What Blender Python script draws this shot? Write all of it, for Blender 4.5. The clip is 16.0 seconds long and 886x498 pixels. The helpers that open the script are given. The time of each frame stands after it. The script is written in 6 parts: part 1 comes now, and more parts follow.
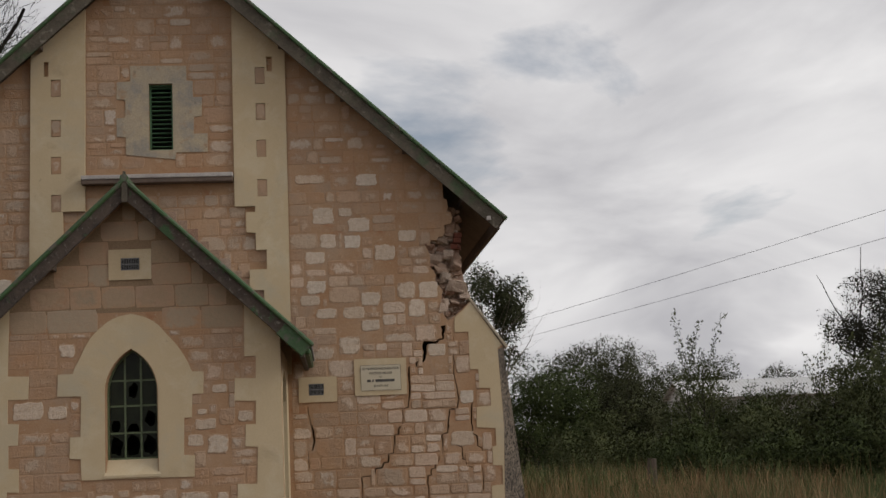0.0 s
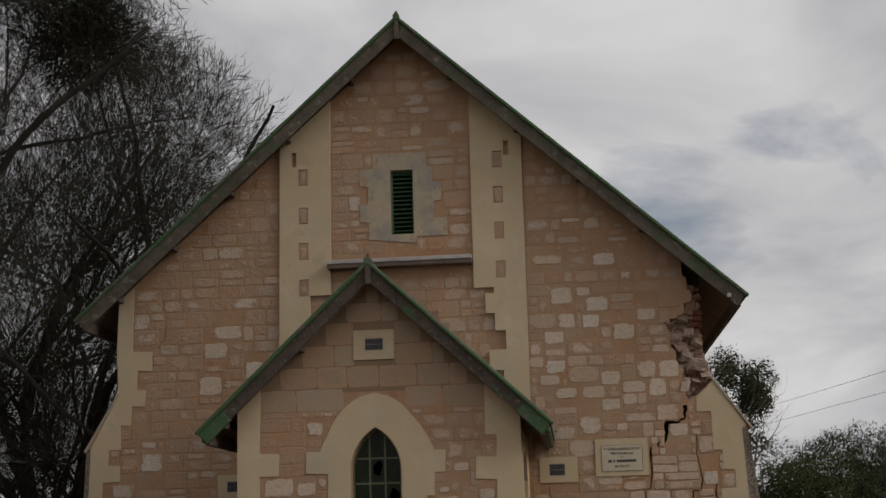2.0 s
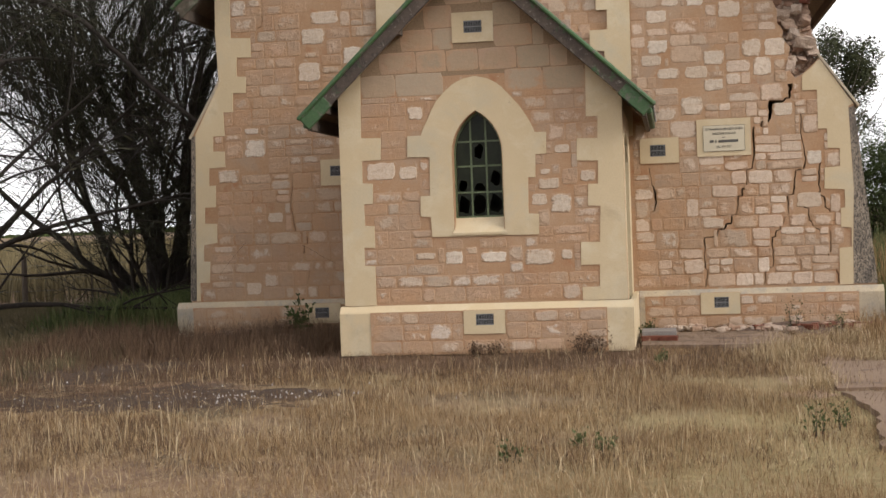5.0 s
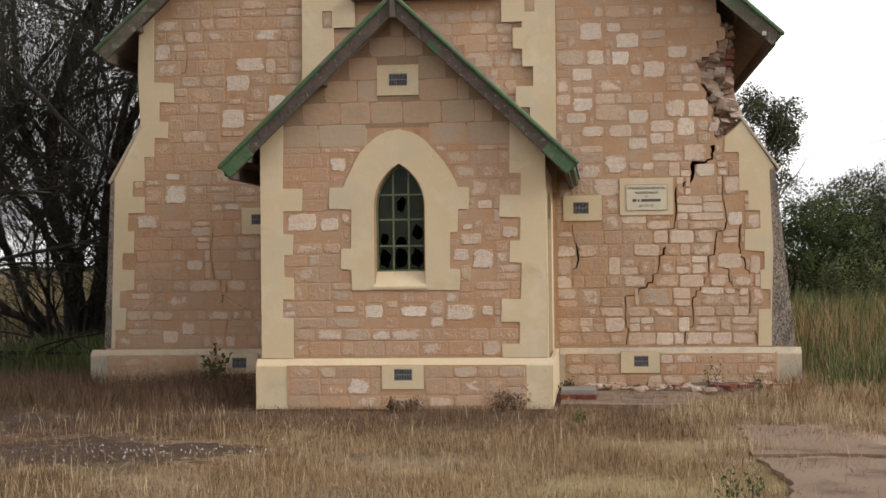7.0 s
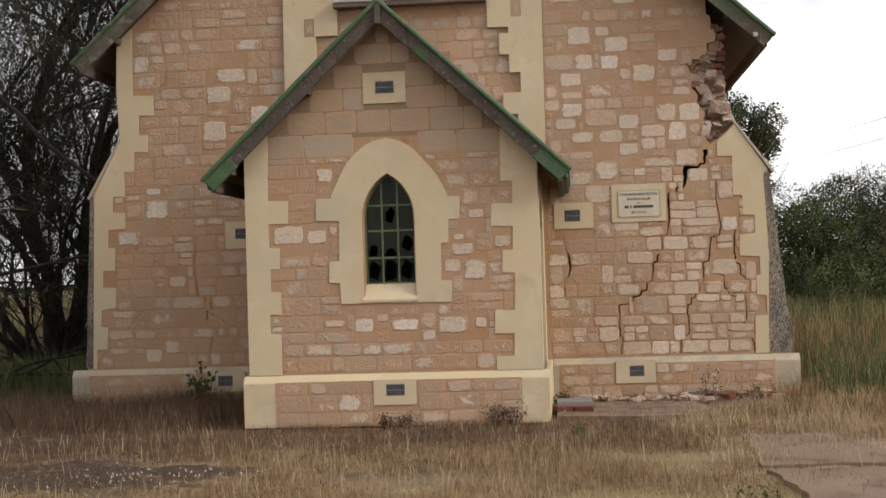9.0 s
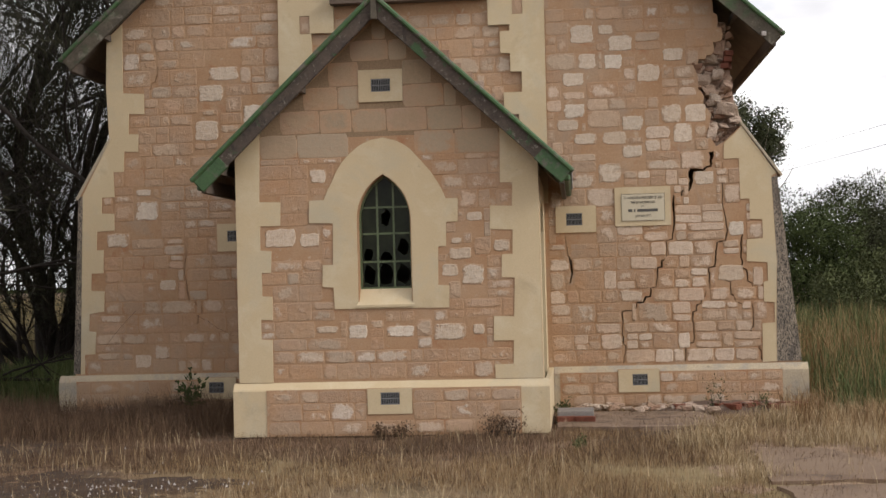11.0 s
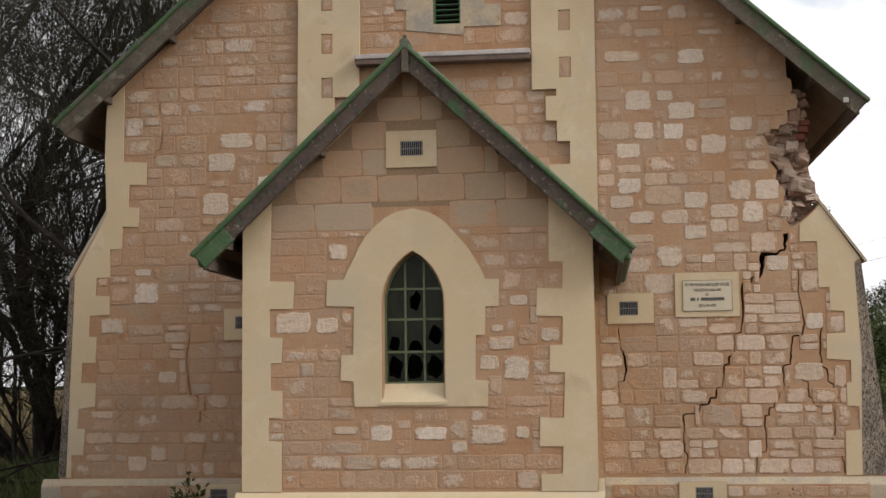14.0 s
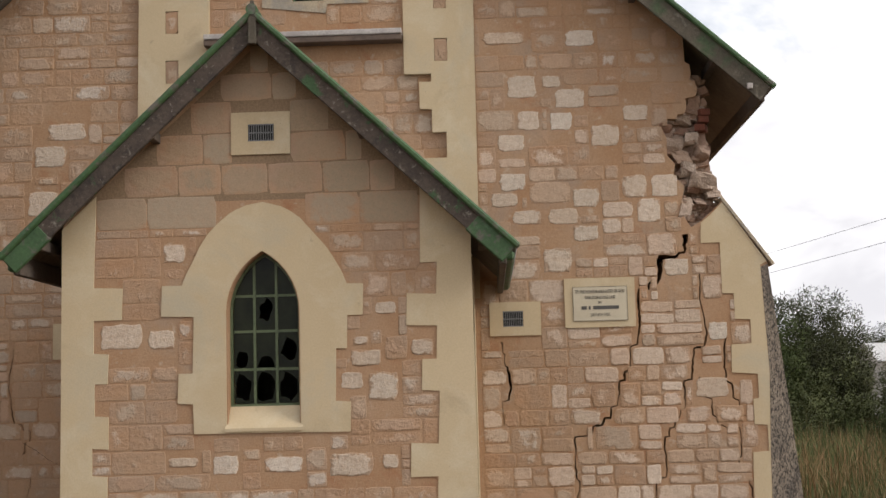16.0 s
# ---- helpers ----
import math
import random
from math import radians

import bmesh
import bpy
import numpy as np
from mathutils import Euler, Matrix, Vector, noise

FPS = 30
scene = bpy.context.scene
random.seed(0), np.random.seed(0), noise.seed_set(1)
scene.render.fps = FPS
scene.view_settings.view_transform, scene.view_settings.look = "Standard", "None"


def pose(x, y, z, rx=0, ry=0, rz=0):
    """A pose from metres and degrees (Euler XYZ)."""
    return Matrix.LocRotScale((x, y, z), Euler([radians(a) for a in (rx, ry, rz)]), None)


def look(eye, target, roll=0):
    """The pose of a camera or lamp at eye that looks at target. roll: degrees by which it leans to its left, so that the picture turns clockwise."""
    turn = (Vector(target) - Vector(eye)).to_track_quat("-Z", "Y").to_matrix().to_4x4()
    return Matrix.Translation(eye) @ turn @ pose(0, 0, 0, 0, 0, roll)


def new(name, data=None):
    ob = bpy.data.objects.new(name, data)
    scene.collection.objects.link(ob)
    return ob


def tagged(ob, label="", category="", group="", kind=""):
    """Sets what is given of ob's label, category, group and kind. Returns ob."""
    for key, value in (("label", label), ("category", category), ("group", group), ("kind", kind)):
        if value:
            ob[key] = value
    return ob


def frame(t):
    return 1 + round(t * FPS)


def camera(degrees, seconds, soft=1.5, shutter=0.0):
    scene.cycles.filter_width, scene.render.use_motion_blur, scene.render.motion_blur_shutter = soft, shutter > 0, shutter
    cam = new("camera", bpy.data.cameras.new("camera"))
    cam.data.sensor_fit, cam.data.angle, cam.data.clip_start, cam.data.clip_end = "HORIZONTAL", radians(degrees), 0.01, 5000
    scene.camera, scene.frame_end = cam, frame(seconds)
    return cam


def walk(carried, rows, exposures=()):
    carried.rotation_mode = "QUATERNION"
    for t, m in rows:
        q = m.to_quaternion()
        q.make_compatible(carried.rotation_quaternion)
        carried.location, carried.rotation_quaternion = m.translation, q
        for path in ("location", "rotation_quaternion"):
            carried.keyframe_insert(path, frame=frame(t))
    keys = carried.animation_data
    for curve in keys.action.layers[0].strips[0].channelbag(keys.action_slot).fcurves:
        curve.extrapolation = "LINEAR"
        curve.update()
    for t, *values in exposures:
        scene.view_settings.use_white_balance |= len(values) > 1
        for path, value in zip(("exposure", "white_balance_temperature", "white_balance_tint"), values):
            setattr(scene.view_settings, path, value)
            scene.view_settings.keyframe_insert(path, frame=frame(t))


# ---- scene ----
cam = camera(35.5, 16.0)
PATH = [
    (0, (2.289, -16.902, 1.782), (2.459, -14.928, 2.051), -2.4),
    (0.5, (2.267, -16.946, 1.751), (2.355, -14.978, 2.095), -2.7),
    (1, (2.288, -16.956, 1.735), (2.284, -15.0, 2.152), -2.2),
    (1.5, (2.275, -16.942, 1.671), (2.196, -14.996, 2.129), -2.0),
    (2, (2.311, -16.984, 1.652), (2.141, -15.033, 2.058), -1.7),
    (2.5, (2.267, -16.926, 1.616), (2.006, -14.969, 1.938), -1.6),
    (3, (2.251, -16.932, 1.626), (1.9, -14.978, 1.86), -1.7),
    (3.5, (2.31, -16.964, 1.718), (1.878, -15.015, 1.829), -2.0),
    (4, (2.291, -16.896, 1.674), (1.825, -14.951, 1.688), -1.9),
    (4.5, (2.312, -16.909, 1.666), (1.918, -14.948, 1.64), -1.4),
    (5, (2.237, -16.889, 1.658), (1.913, -14.916, 1.616), -2.1),
    (7.5, (2.308, -16.659, 1.772), (2.096, -14.671, 1.805), -0.5),
    (8, (2.299, -16.562, 1.759), (2.08, -14.575, 1.796), -1.4),
    (8.5, (2.174, -16.433, 1.759), (1.981, -14.443, 1.797), -2.8),
    (9, (2.114, -16.319, 1.746), (1.926, -14.328, 1.785), -1.8),
    (9.5, (2.155, -16.268, 1.733), (1.96, -14.278, 1.772), -2.1),
    (12, (2.07, -15.167, 1.763), (1.856, -13.179, 1.832), -0.4),
    (12.5, (2.021, -14.818, 1.715), (1.761, -12.838, 1.821), 0.3),
    (13, (1.891, -14.428, 1.729), (1.765, -12.437, 1.874), -1.9),
    (13.5, (1.831, -14.054, 1.708), (1.682, -12.067, 1.876), -1.8),
    (14, (1.768, -13.587, 1.671), (1.545, -11.609, 1.864), -0.7),
    (14.5, (1.711, -13.154, 1.71), (1.543, -11.171, 1.918), -1.9),
    (15, (1.777, -12.641, 1.672), (1.582, -10.667, 1.926), -0.3),
    (15.5, (1.863, -12.226, 1.642), (1.69, -10.248, 1.881), 0.0),
    (16, (1.836, -11.702, 1.64), (1.775, -9.716, 1.864), -1.5),
]
EXPOSURES = [(0.0, -1.06), (0.5, -1.18), (1.0, -1.3), (1.5, -1.4), (2.0, -1.34), (2.5, -0.92), (3.0, -0.53), (3.5, -0.20), (4.5, -0.02), (5.0, 0.02), (8.0, -0.12), (16.0, -0.24)]
walk(cam, [(t, look(eye, target, roll)) for t, eye, target, roll in PATH], EXPOSURES)

# ---- light and sky ----
world = bpy.data.worlds.new("overcast_sky")
scene.world = world
world.use_nodes = True
wt = world.node_tree
wt.nodes.clear()


def wnode(kind, **kw):
    n = wt.nodes.new(kind)
    for k, v in kw.items():
        n.inputs[k].default_value = v
    return n


SUN_ELEV, SUN_AZ = 32, 108
sky = wt.nodes.new("ShaderNodeTexSky")
sky.sky_type = "NISHITA"
sky.sun_disc = False
sky.sun_elevation, sky.sun_rotation = radians(SUN_ELEV), radians(SUN_AZ)
sky_dim = wnode("ShaderNodeMix")
sky_dim.data_type, sky_dim.blend_type = "RGBA", "MULTIPLY"
sky_dim.inputs[0].default_value = 1.0
sky_dim.inputs[7].default_value = (0.11, 0.11, 0.11, 1)
coord = wt.nodes.new("ShaderNodeTexCoord")
parts_xyz = wt.nodes.new("ShaderNodeSeparateXYZ")
lift = wt.nodes.new("ShaderNodeMath")
lift.operation = "MAXIMUM"
lift.inputs[1].default_value = 0.0
lift2 = wt.nodes.new("ShaderNodeMath")
lift2.inputs[1].default_value = 0.30
flat = wt.nodes.new("ShaderNodeVectorMath")
flat.operation = "DIVIDE"
joined = wt.nodes.new("ShaderNodeCombineXYZ")
cloud = wnode("ShaderNodeTexNoise", Scale=1.35, Detail=9.0, Roughness=0.55, Distortion=0.35)
cover = wt.nodes.new("ShaderNodeValToRGB")
cover.color_ramp.elements[0].position, cover.color_ramp.elements[1].position = 0.31, 0.43
cloud2 = wnode("ShaderNodeTexNoise", Scale=2.1, Detail=8.0, Roughness=0.52, Distortion=0.5)
shade = wt.nodes.new("ShaderNodeValToRGB")
shade.color_ramp.elements[0].position, shade.color_ramp.elements[1].position = 0.36, 0.66
shade.color_ramp.elements[0].color, shade.color_ramp.elements[1].color = (0.76, 0.75, 0.785, 1), (1.28, 1.26, 1.26, 1)
sky_mix = wt.nodes.new("ShaderNodeMix")
sky_mix.data_type = "RGBA"
back = wnode("ShaderNodeBackground", Strength=1.34)
world_out = wt.nodes.new("ShaderNodeOutputWorld")
for a, b in ((sky.outputs[0], sky_dim.inputs[6]), (coord.outputs["Generated"], parts_xyz.inputs[0]), (parts_xyz.outputs[2], lift.inputs[0]),
             (lift.outputs[0], lift2.inputs[0]), (lift2.outputs[0], joined.inputs[0]), (lift2.outputs[0], joined.inputs[1]), (lift2.outputs[0], joined.inputs[2]),
             (coord.outputs["Generated"], flat.inputs[0]), (joined.outputs[0], flat.inputs[1]), (flat.outputs[0], cloud.inputs["Vector"]),
             (flat.outputs[0], cloud2.inputs["Vector"]), (cloud.outputs[0], cover.inputs[0]), (cloud2.outputs[0], shade.inputs[0]),
             (cover.outputs[0], sky_mix.inputs[0]), (sky_dim.outputs[2], sky_mix.inputs[6]), (shade.outputs[0], sky_mix.inputs[7]),
             (sky_mix.outputs[2], back.inputs[0]), (back.outputs[0], world_out.inputs[0])):
    wt.links.new(a, b)

sun = new("sun", bpy.data.lights.new("sun", "SUN"))
sun.data.energy, sun.data.angle, sun.data.color = 2.7, radians(24), (1.0, 0.95, 0.88)
az = radians(SUN_AZ)
away = Vector((math.sin(az) * math.cos(radians(SUN_ELEV)), math.cos(az) * math.cos(radians(SUN_ELEV)), math.sin(radians(SUN_ELEV))))
sun.matrix_world = look(away * 40, (0, 0, 0))


# ---- materials ----
def ramp(nt, stops):
    n = nt.nodes.new("ShaderNodeValToRGB")
    e = n.color_ramp.elements
    while len(e) < len(stops):
        e.new(0.5)
    for el, (p, c) in zip(e, stops):
        el.position, el.color = p, (*c, 1) if len(c) == 3 else c
    return n


def mixer(nt, fac, a, b, mode="MIX"):
    n = nt.nodes.new("ShaderNodeMix")
    n.data_type, n.blend_type = "RGBA", mode
    for sock, v in ((n.inputs[0], fac), (n.inputs[6], a), (n.inputs[7], b)):
        if hasattr(v, "links"):
            nt.links.new(v, sock)
        elif isinstance(v, tuple):
            sock.default_value = (*v, 1)
        else:
            sock.default_value = v
    return n.outputs[2]


def noise_out(nt, scale, detail=5.0, rough=0.6, stretch=None, distort=0.0, kind="ShaderNodeTexNoise"):
    g = nt.nodes.new("ShaderNodeNewGeometry")
    m = nt.nodes.new("ShaderNodeMapping")
    m.inputs["Scale"].default_value = stretch or (1, 1, 1)
    n = nt.nodes.new(kind)
    n.inputs["Scale"].default_value = scale
    if kind == "ShaderNodeTexNoise":
        n.inputs["Detail"].default_value, n.inputs["Roughness"].default_value, n.inputs["Distortion"].default_value = detail, rough, distort
    nt.links.new(g.outputs["Position"], m.inputs[0])
    nt.links.new(m.outputs[0], n.inputs["Vector"])
    return n.outputs[0]


def stepped(nt, value, lo, hi):
    n = nt.nodes.new("ShaderNodeMapRange")
    n.inputs[1].default_value, n.inputs[2].default_value = lo, hi
    nt.links.new(value, n.inputs[0])
    return n.outputs[0]


def material(name, colours, scale=3.0, grain=40.0, rough=0.9, bump=0.25, bump_dist=0.01, stretch=None, metal=0.0, patches=(), vary="", vary_stops=None, grain_amount=0.25):
    """colours: two for the large variation. patches: (colour, scale, low, high) laid over by noise. vary: 'object' or 'island' for a random tint."""
    m = bpy.data.materials.new(name)
    m.use_nodes = True
    nt = m.node_tree
    p = nt.nodes["Principled BSDF"]
    p.inputs["Roughness"].default_value, p.inputs["Metallic"].default_value = rough, metal
    if rough > 0.9:
        p.inputs["Specular IOR Level"].default_value = 0.2
    big = noise_out(nt, scale, 6.0, 0.62, stretch)
    if vary:
        if vary == "object":
            r = nt.nodes.new("ShaderNodeObjectInfo").outputs["Random"]
        else:
            r = nt.nodes.new("ShaderNodeNewGeometry").outputs["Random Per Island"]
        rr = ramp(nt, vary_stops)
        nt.links.new(r, rr.inputs[0])
        col = mixer(nt, stepped(nt, big, 0.3, 0.7), rr.outputs[0], mixer(nt, 0.55, rr.outputs[0], colours[1]))
    else:
        col = mixer(nt, stepped(nt, big, 0.32, 0.68), colours[0], colours[1])
    for c, s, lo, hi in patches:
        f = noise_out(nt, s, 8.0, 0.65, stretch, 0.4)
        col = mixer(nt, stepped(nt, f, lo, hi), col, c)
    fine = noise_out(nt, grain, 4.0, 0.7, stretch)
    g = ramp(nt, [(0.25, (1 - grain_amount * 1.6,) * 3), (0.75, (1 + grain_amount * 0.4,) * 3)])
    nt.links.new(fine, g.inputs[0])
    col = mixer(nt, 1.0, col, g.outputs[0], "MULTIPLY")
    nt.links.new(col, p.inputs["Base Color"])
    b = nt.nodes.new("ShaderNodeBump")
    b.inputs["Strength"].default_value, b.inputs["Distance"].default_value = bump, bump_dist
    h = nt.nodes.new("ShaderNodeMath")
    nt.links.new(fine, h.inputs[0])
    nt.links.new(noise_out(nt, grain / 5, 5.0, 0.6, stretch), h.inputs[1])
    nt.links.new(h.outputs[0], b.inputs["Height"])
    nt.links.new(b.outputs[0], p.inputs["Normal"])
    return m


MORTAR_A, MORTAR_B = (0.385, 0.225, 0.125), (0.43, 0.285, 0.18)
SLURRY_STOPS = [(0.0, (0.40, 0.235, 0.132)), (0.25, (0.435, 0.28, 0.172)), (0.5, (0.385, 0.232, 0.138)), (0.75, (0.43, 0.262, 0.152)), (1.0, (0.405, 0.275, 0.182))]
FACE_STOPS = [(0.0, (0.43, 0.265, 0.165)), (0.2, (0.50, 0.375, 0.27)), (0.35, (0.41, 0.32, 0.24)), (0.5, (0.47, 0.30, 0.195)), (0.7, (0.55, 0.44, 0.345)), (0.85, (0.44, 0.335, 0.245)), (1.0, (0.59, 0.50, 0.42))]
PALE_STOPS = [(0.0, (0.56, 0.455, 0.355)), (0.4, (0.62, 0.52, 0.42)), (0.7, (0.55, 0.43, 0.325)), (1.0, (0.65, 0.57, 0.48))]
mat_mortar = material("sandy_mortar", (MORTAR_A, MORTAR_B), 1.6, 55, 0.95, 0.40, 0.012, patches=[((0.36, 0.27, 0.20), 0.9, 0.56, 0.72), ((0.36, 0.18, 0.095), 2.6, 0.58, 0.72), ((0.50, 0.40, 0.30), 7.0, 0.60, 0.72)], grain_amount=0.13)
mat_dark_mortar = material("grey_brown_mortar", ((0.275, 0.19, 0.12), (0.31, 0.215, 0.135)), 2.0, 55, 0.95, 0.3, 0.008)


def stone_material(name, vary, face_stops, low, high, soft=0.20, bump=0.8):
    """A stone whose worn face shows through a skin of mortar slurry, most of all in its middle. low, high: how much of it is covered, from stone to stone."""
    m = bpy.data.materials.new(name)
    m.use_nodes = True
    nt = m.node_tree
    p = nt.nodes["Principled BSDF"]
    p.inputs["Roughness"].default_value = 0.95
    p.inputs["Specular IOR Level"].default_value = 0.25
    if vary == "object":
        r = nt.nodes.new("ShaderNodeObjectInfo").outputs["Random"]
    else:
        r = nt.nodes.new("ShaderNodeNewGeometry").outputs["Random Per Island"]

    def calc(op, a, b=None, c=None):
        n = nt.nodes.new("ShaderNodeMath")
        n.operation = op
        for sock, v in zip(n.inputs, (a, b, c)):
            if v is None:
                continue
            if hasattr(v, "links"):
                nt.links.new(v, sock)
            else:
                sock.default_value = v
        return n.outputs[0]

    r2 = calc("FRACT", calc("MULTIPLY", r, 17.31))
    r3 = calc("FRACT", calc("MULTIPLY", r, 91.7))
    uv = nt.nodes.new("ShaderNodeUVMap")
    uv.uv_map = "unit"
    sep = nt.nodes.new("ShaderNodeSeparateXYZ")
    nt.links.new(uv.outputs[0], sep.inputs[0])
    ax = calc("ABSOLUTE", calc("MULTIPLY_ADD", sep.outputs[0], 2.0, -1.0))
    az = calc("ABSOLUTE", calc("MULTIPLY_ADD", sep.outputs[1], 2.0, -1.0))
    edge = calc("POWER", calc("ADD", calc("POWER", ax, 4.0), calc("POWER", az, 4.0)), 0.25)
    n1 = noise_out(nt, 5.5, 7.0, 0.60, (1, 1, 1.5), 0.5)
    wipe = noise_out(nt, 26.0, 5.0, 0.65, (1, 1, 0.45), 0.3)
    score = calc("ADD", calc("MULTIPLY_ADD", n1, 1.45, calc("MULTIPLY_ADD", wipe, 0.85, -0.42)), calc("MULTIPLY", calc("POWER", edge, 2.5), -0.62))
    thr = calc("MULTIPLY_ADD", r2, high - low, low)
    mask = calc("MINIMUM", calc("MAXIMUM", calc("DIVIDE", calc("SUBTRACT", score, thr), soft), 0.0), 1.0)
    skin, face = ramp(nt, SLURRY_STOPS), ramp(nt, face_stops)
    nt.links.new(r, skin.inputs[0])
    nt.links.new(r3, face.inputs[0])
    face_col = mixer(nt, stepped(nt, noise_out(nt, 18.0, 6.0, 0.7), 0.40, 0.72), face.outputs[0], mixer(nt, 0.55, face.outputs[0], (0.42, 0.28, 0.185)))
    skin_col = mixer(nt, stepped(nt, noise_out(nt, 2.3, 6.0, 0.65), 0.42, 0.66), skin.outputs[0], mixer(nt, 0.6, skin.outputs[0], (0.36, 0.265, 0.195)))
    col = mixer(nt, mask, skin_col, face_col)
    col = mixer(nt, calc("MULTIPLY", stepped(nt, noise_out(nt, 0.8, 6.0, 0.62, (1, 1, 1.6), 0.4), 0.44, 0.66), 0.6), col, mixer(nt, 0.5, col, (0.30, 0.255, 0.20)))
    fine = noise_out(nt, 70.0, 4.0, 0.7)
    g = ramp(nt, [(0.28, (0.87, 0.865, 0.86)), (0.5, (1.0, 1.0, 1.0)), (0.75, (1.08, 1.08, 1.08))])
    nt.links.new(fine, g.inputs[0])
    col = mixer(nt, 1.0, col, g.outputs[0], "MULTIPLY")
    nt.links.new(col, p.inputs["Base Color"])
    h = calc("ADD", calc("MULTIPLY", fine, 0.5), calc("ADD", calc("MULTIPLY", noise_out(nt, 16.0, 6.0, 0.65), 1.4), calc("MULTIPLY", mask, 0.5)))
    b = nt.nodes.new("ShaderNodeBump")
    b.inputs["Strength"].default_value, b.inputs["Distance"].default_value = bump, 0.014
    nt.links.new(h, b.inputs["Height"])
    nt.links.new(b.outputs[0], p.inputs["Normal"])
    return m


mat_stone = stone_material("sandstone_rubble", "object", FACE_STOPS, 0.18, 0.92)
mat_stone_far = stone_material("sandstone_rubble_joined", "island", FACE_STOPS, 0.18, 0.92)
mat_pale = stone_material("pale_limestone", "object", PALE_STOPS, -0.10, 0.26)
ASHLAR_STOPS = [(0.0, (0.31, 0.235, 0.155)), (0.3, (0.36, 0.285, 0.20)), (0.55, (0.35, 0.24, 0.15)), (0.8, (0.38, 0.305, 0.22)), (1.0, (0.34, 0.26, 0.17))]
mat_ashlar = stone_material("dressed_sandstone", "object", ASHLAR_STOPS, -0.35, 0.35, 0.35, 0.3)
mat_stone_worn = stone_material("worn_sandstone_rubble", "object", [(0.0, (0.53, 0.39, 0.29)), (0.35, (0.60, 0.47, 0.37)), (0.6, (0.50, 0.35, 0.24)), (1.0, (0.65, 0.54, 0.44))], -0.15, 0.60, 0.22, 0.8)
mat_chip = material("pale_broken_limestone", (None, (0.46, 0.34, 0.26)), 9, 50, 0.95, 0.8, 0.03, vary="object", vary_stops=[(0.0, (0.52, 0.40, 0.31)), (0.4, (0.58, 0.48, 0.39)), (0.7, (0.48, 0.345, 0.26)), (1.0, (0.60, 0.50, 0.42))])
mat_rubble = material("broken_stone_core", (None, (0.36, 0.24, 0.17)), 8, 40, 0.95, 0.8, 0.02, vary="object",
                      vary_stops=[(0, (0.37, 0.245, 0.17)), (0.4, (0.46, 0.335, 0.25)), (0.7, (0.31, 0.175, 0.12)), (1, (0.52, 0.41, 0.33))])
mat_render = material("cream_render", ((0.56, 0.445, 0.285), (0.51, 0.40, 0.25)), 0.9, 70, 0.85, 0.12, 0.006, grain_amount=0.08,
                      patches=[((0.60, 0.51, 0.36), 2.2, 0.5, 0.75), ((0.40, 0.31, 0.20), 1.7, 0.58, 0.80), ((0.30, 0.24, 0.17), 7, 0.66, 0.80), ((0.47, 0.41, 0.30), 0.7, 0.52, 0.68), ((0.24, 0.19, 0.13), 26, 0.70, 0.76)])
mat_render_grey = material("weathered_render", ((0.50, 0.41, 0.285), (0.42, 0.355, 0.27)), 2.2, 50, 0.92, 0.35, 0.01, grain_amount=0.18,
                           patches=[((0.34, 0.31, 0.265), 3.0, 0.48, 0.64), ((0.42, 0.285, 0.185), 4.5, 0.58, 0.68), ((0.17, 0.15, 0.13), 9, 0.62, 0.74)])
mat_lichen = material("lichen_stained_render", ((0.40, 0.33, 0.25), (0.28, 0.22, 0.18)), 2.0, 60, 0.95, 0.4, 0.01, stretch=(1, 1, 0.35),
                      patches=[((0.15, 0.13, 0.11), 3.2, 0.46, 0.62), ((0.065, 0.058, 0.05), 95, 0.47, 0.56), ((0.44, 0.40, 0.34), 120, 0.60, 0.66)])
mat_timber = material("weathered_timber", ((0.125, 0.105, 0.076), (0.068, 0.056, 0.040)), 5.0, 35, 0.85, 0.4, 0.01, stretch=(1, 1, 1),
                      patches=[((0.25, 0.225, 0.18), 6, 0.56, 0.70), ((0.055, 0.045, 0.036), 9, 0.58, 0.70), ((0.062, 0.095, 0.045), 2.6, 0.53, 0.66)])
mat_green = material("green_paint_worn", ((0.060, 0.128, 0.044), (0.042, 0.094, 0.034)), 3.0, 30, 0.65, 0.3, 0.006,
                     patches=[((0.12, 0.105, 0.085), 7, 0.52, 0.62), ((0.08, 0.15, 0.075), 9, 0.6, 0.75), ((0.20, 0.20, 0.17), 14, 0.64, 0.72)])
mat_timber_brown = material("stained_brown_timber", ((0.105, 0.078, 0.060), (0.052, 0.039, 0.032)), 4.0, 30, 0.88, 0.5, 0.012,
                            patches=[((0.235, 0.215, 0.175), 15, 0.58, 0.68), ((0.030, 0.025, 0.022), 6, 0.55, 0.68), ((0.055, 0.105, 0.045), 5, 0.57, 0.63), ((0.30, 0.29, 0.25), 34, 0.66, 0.71)])
mat_green_slat = material("green_slats", ((0.085, 0.19, 0.09), (0.055, 0.135, 0.065)), 6, 40, 0.6, 0.15, 0.003)
# soffit timber in two tones: dark for deep eave shade, lighter to look lit
mat_soffit = material("shaded_soffit_timber", ((0.13, 0.10, 0.078), (0.085, 0.066, 0.052)), 4, 30, 0.9, 0.3, 0.008)
mat_lining = material("lit_soffit_boards", ((0.20, 0.165, 0.125), (0.15, 0.12, 0.09)), 5, 30, 0.9, 0.3, 0.008)
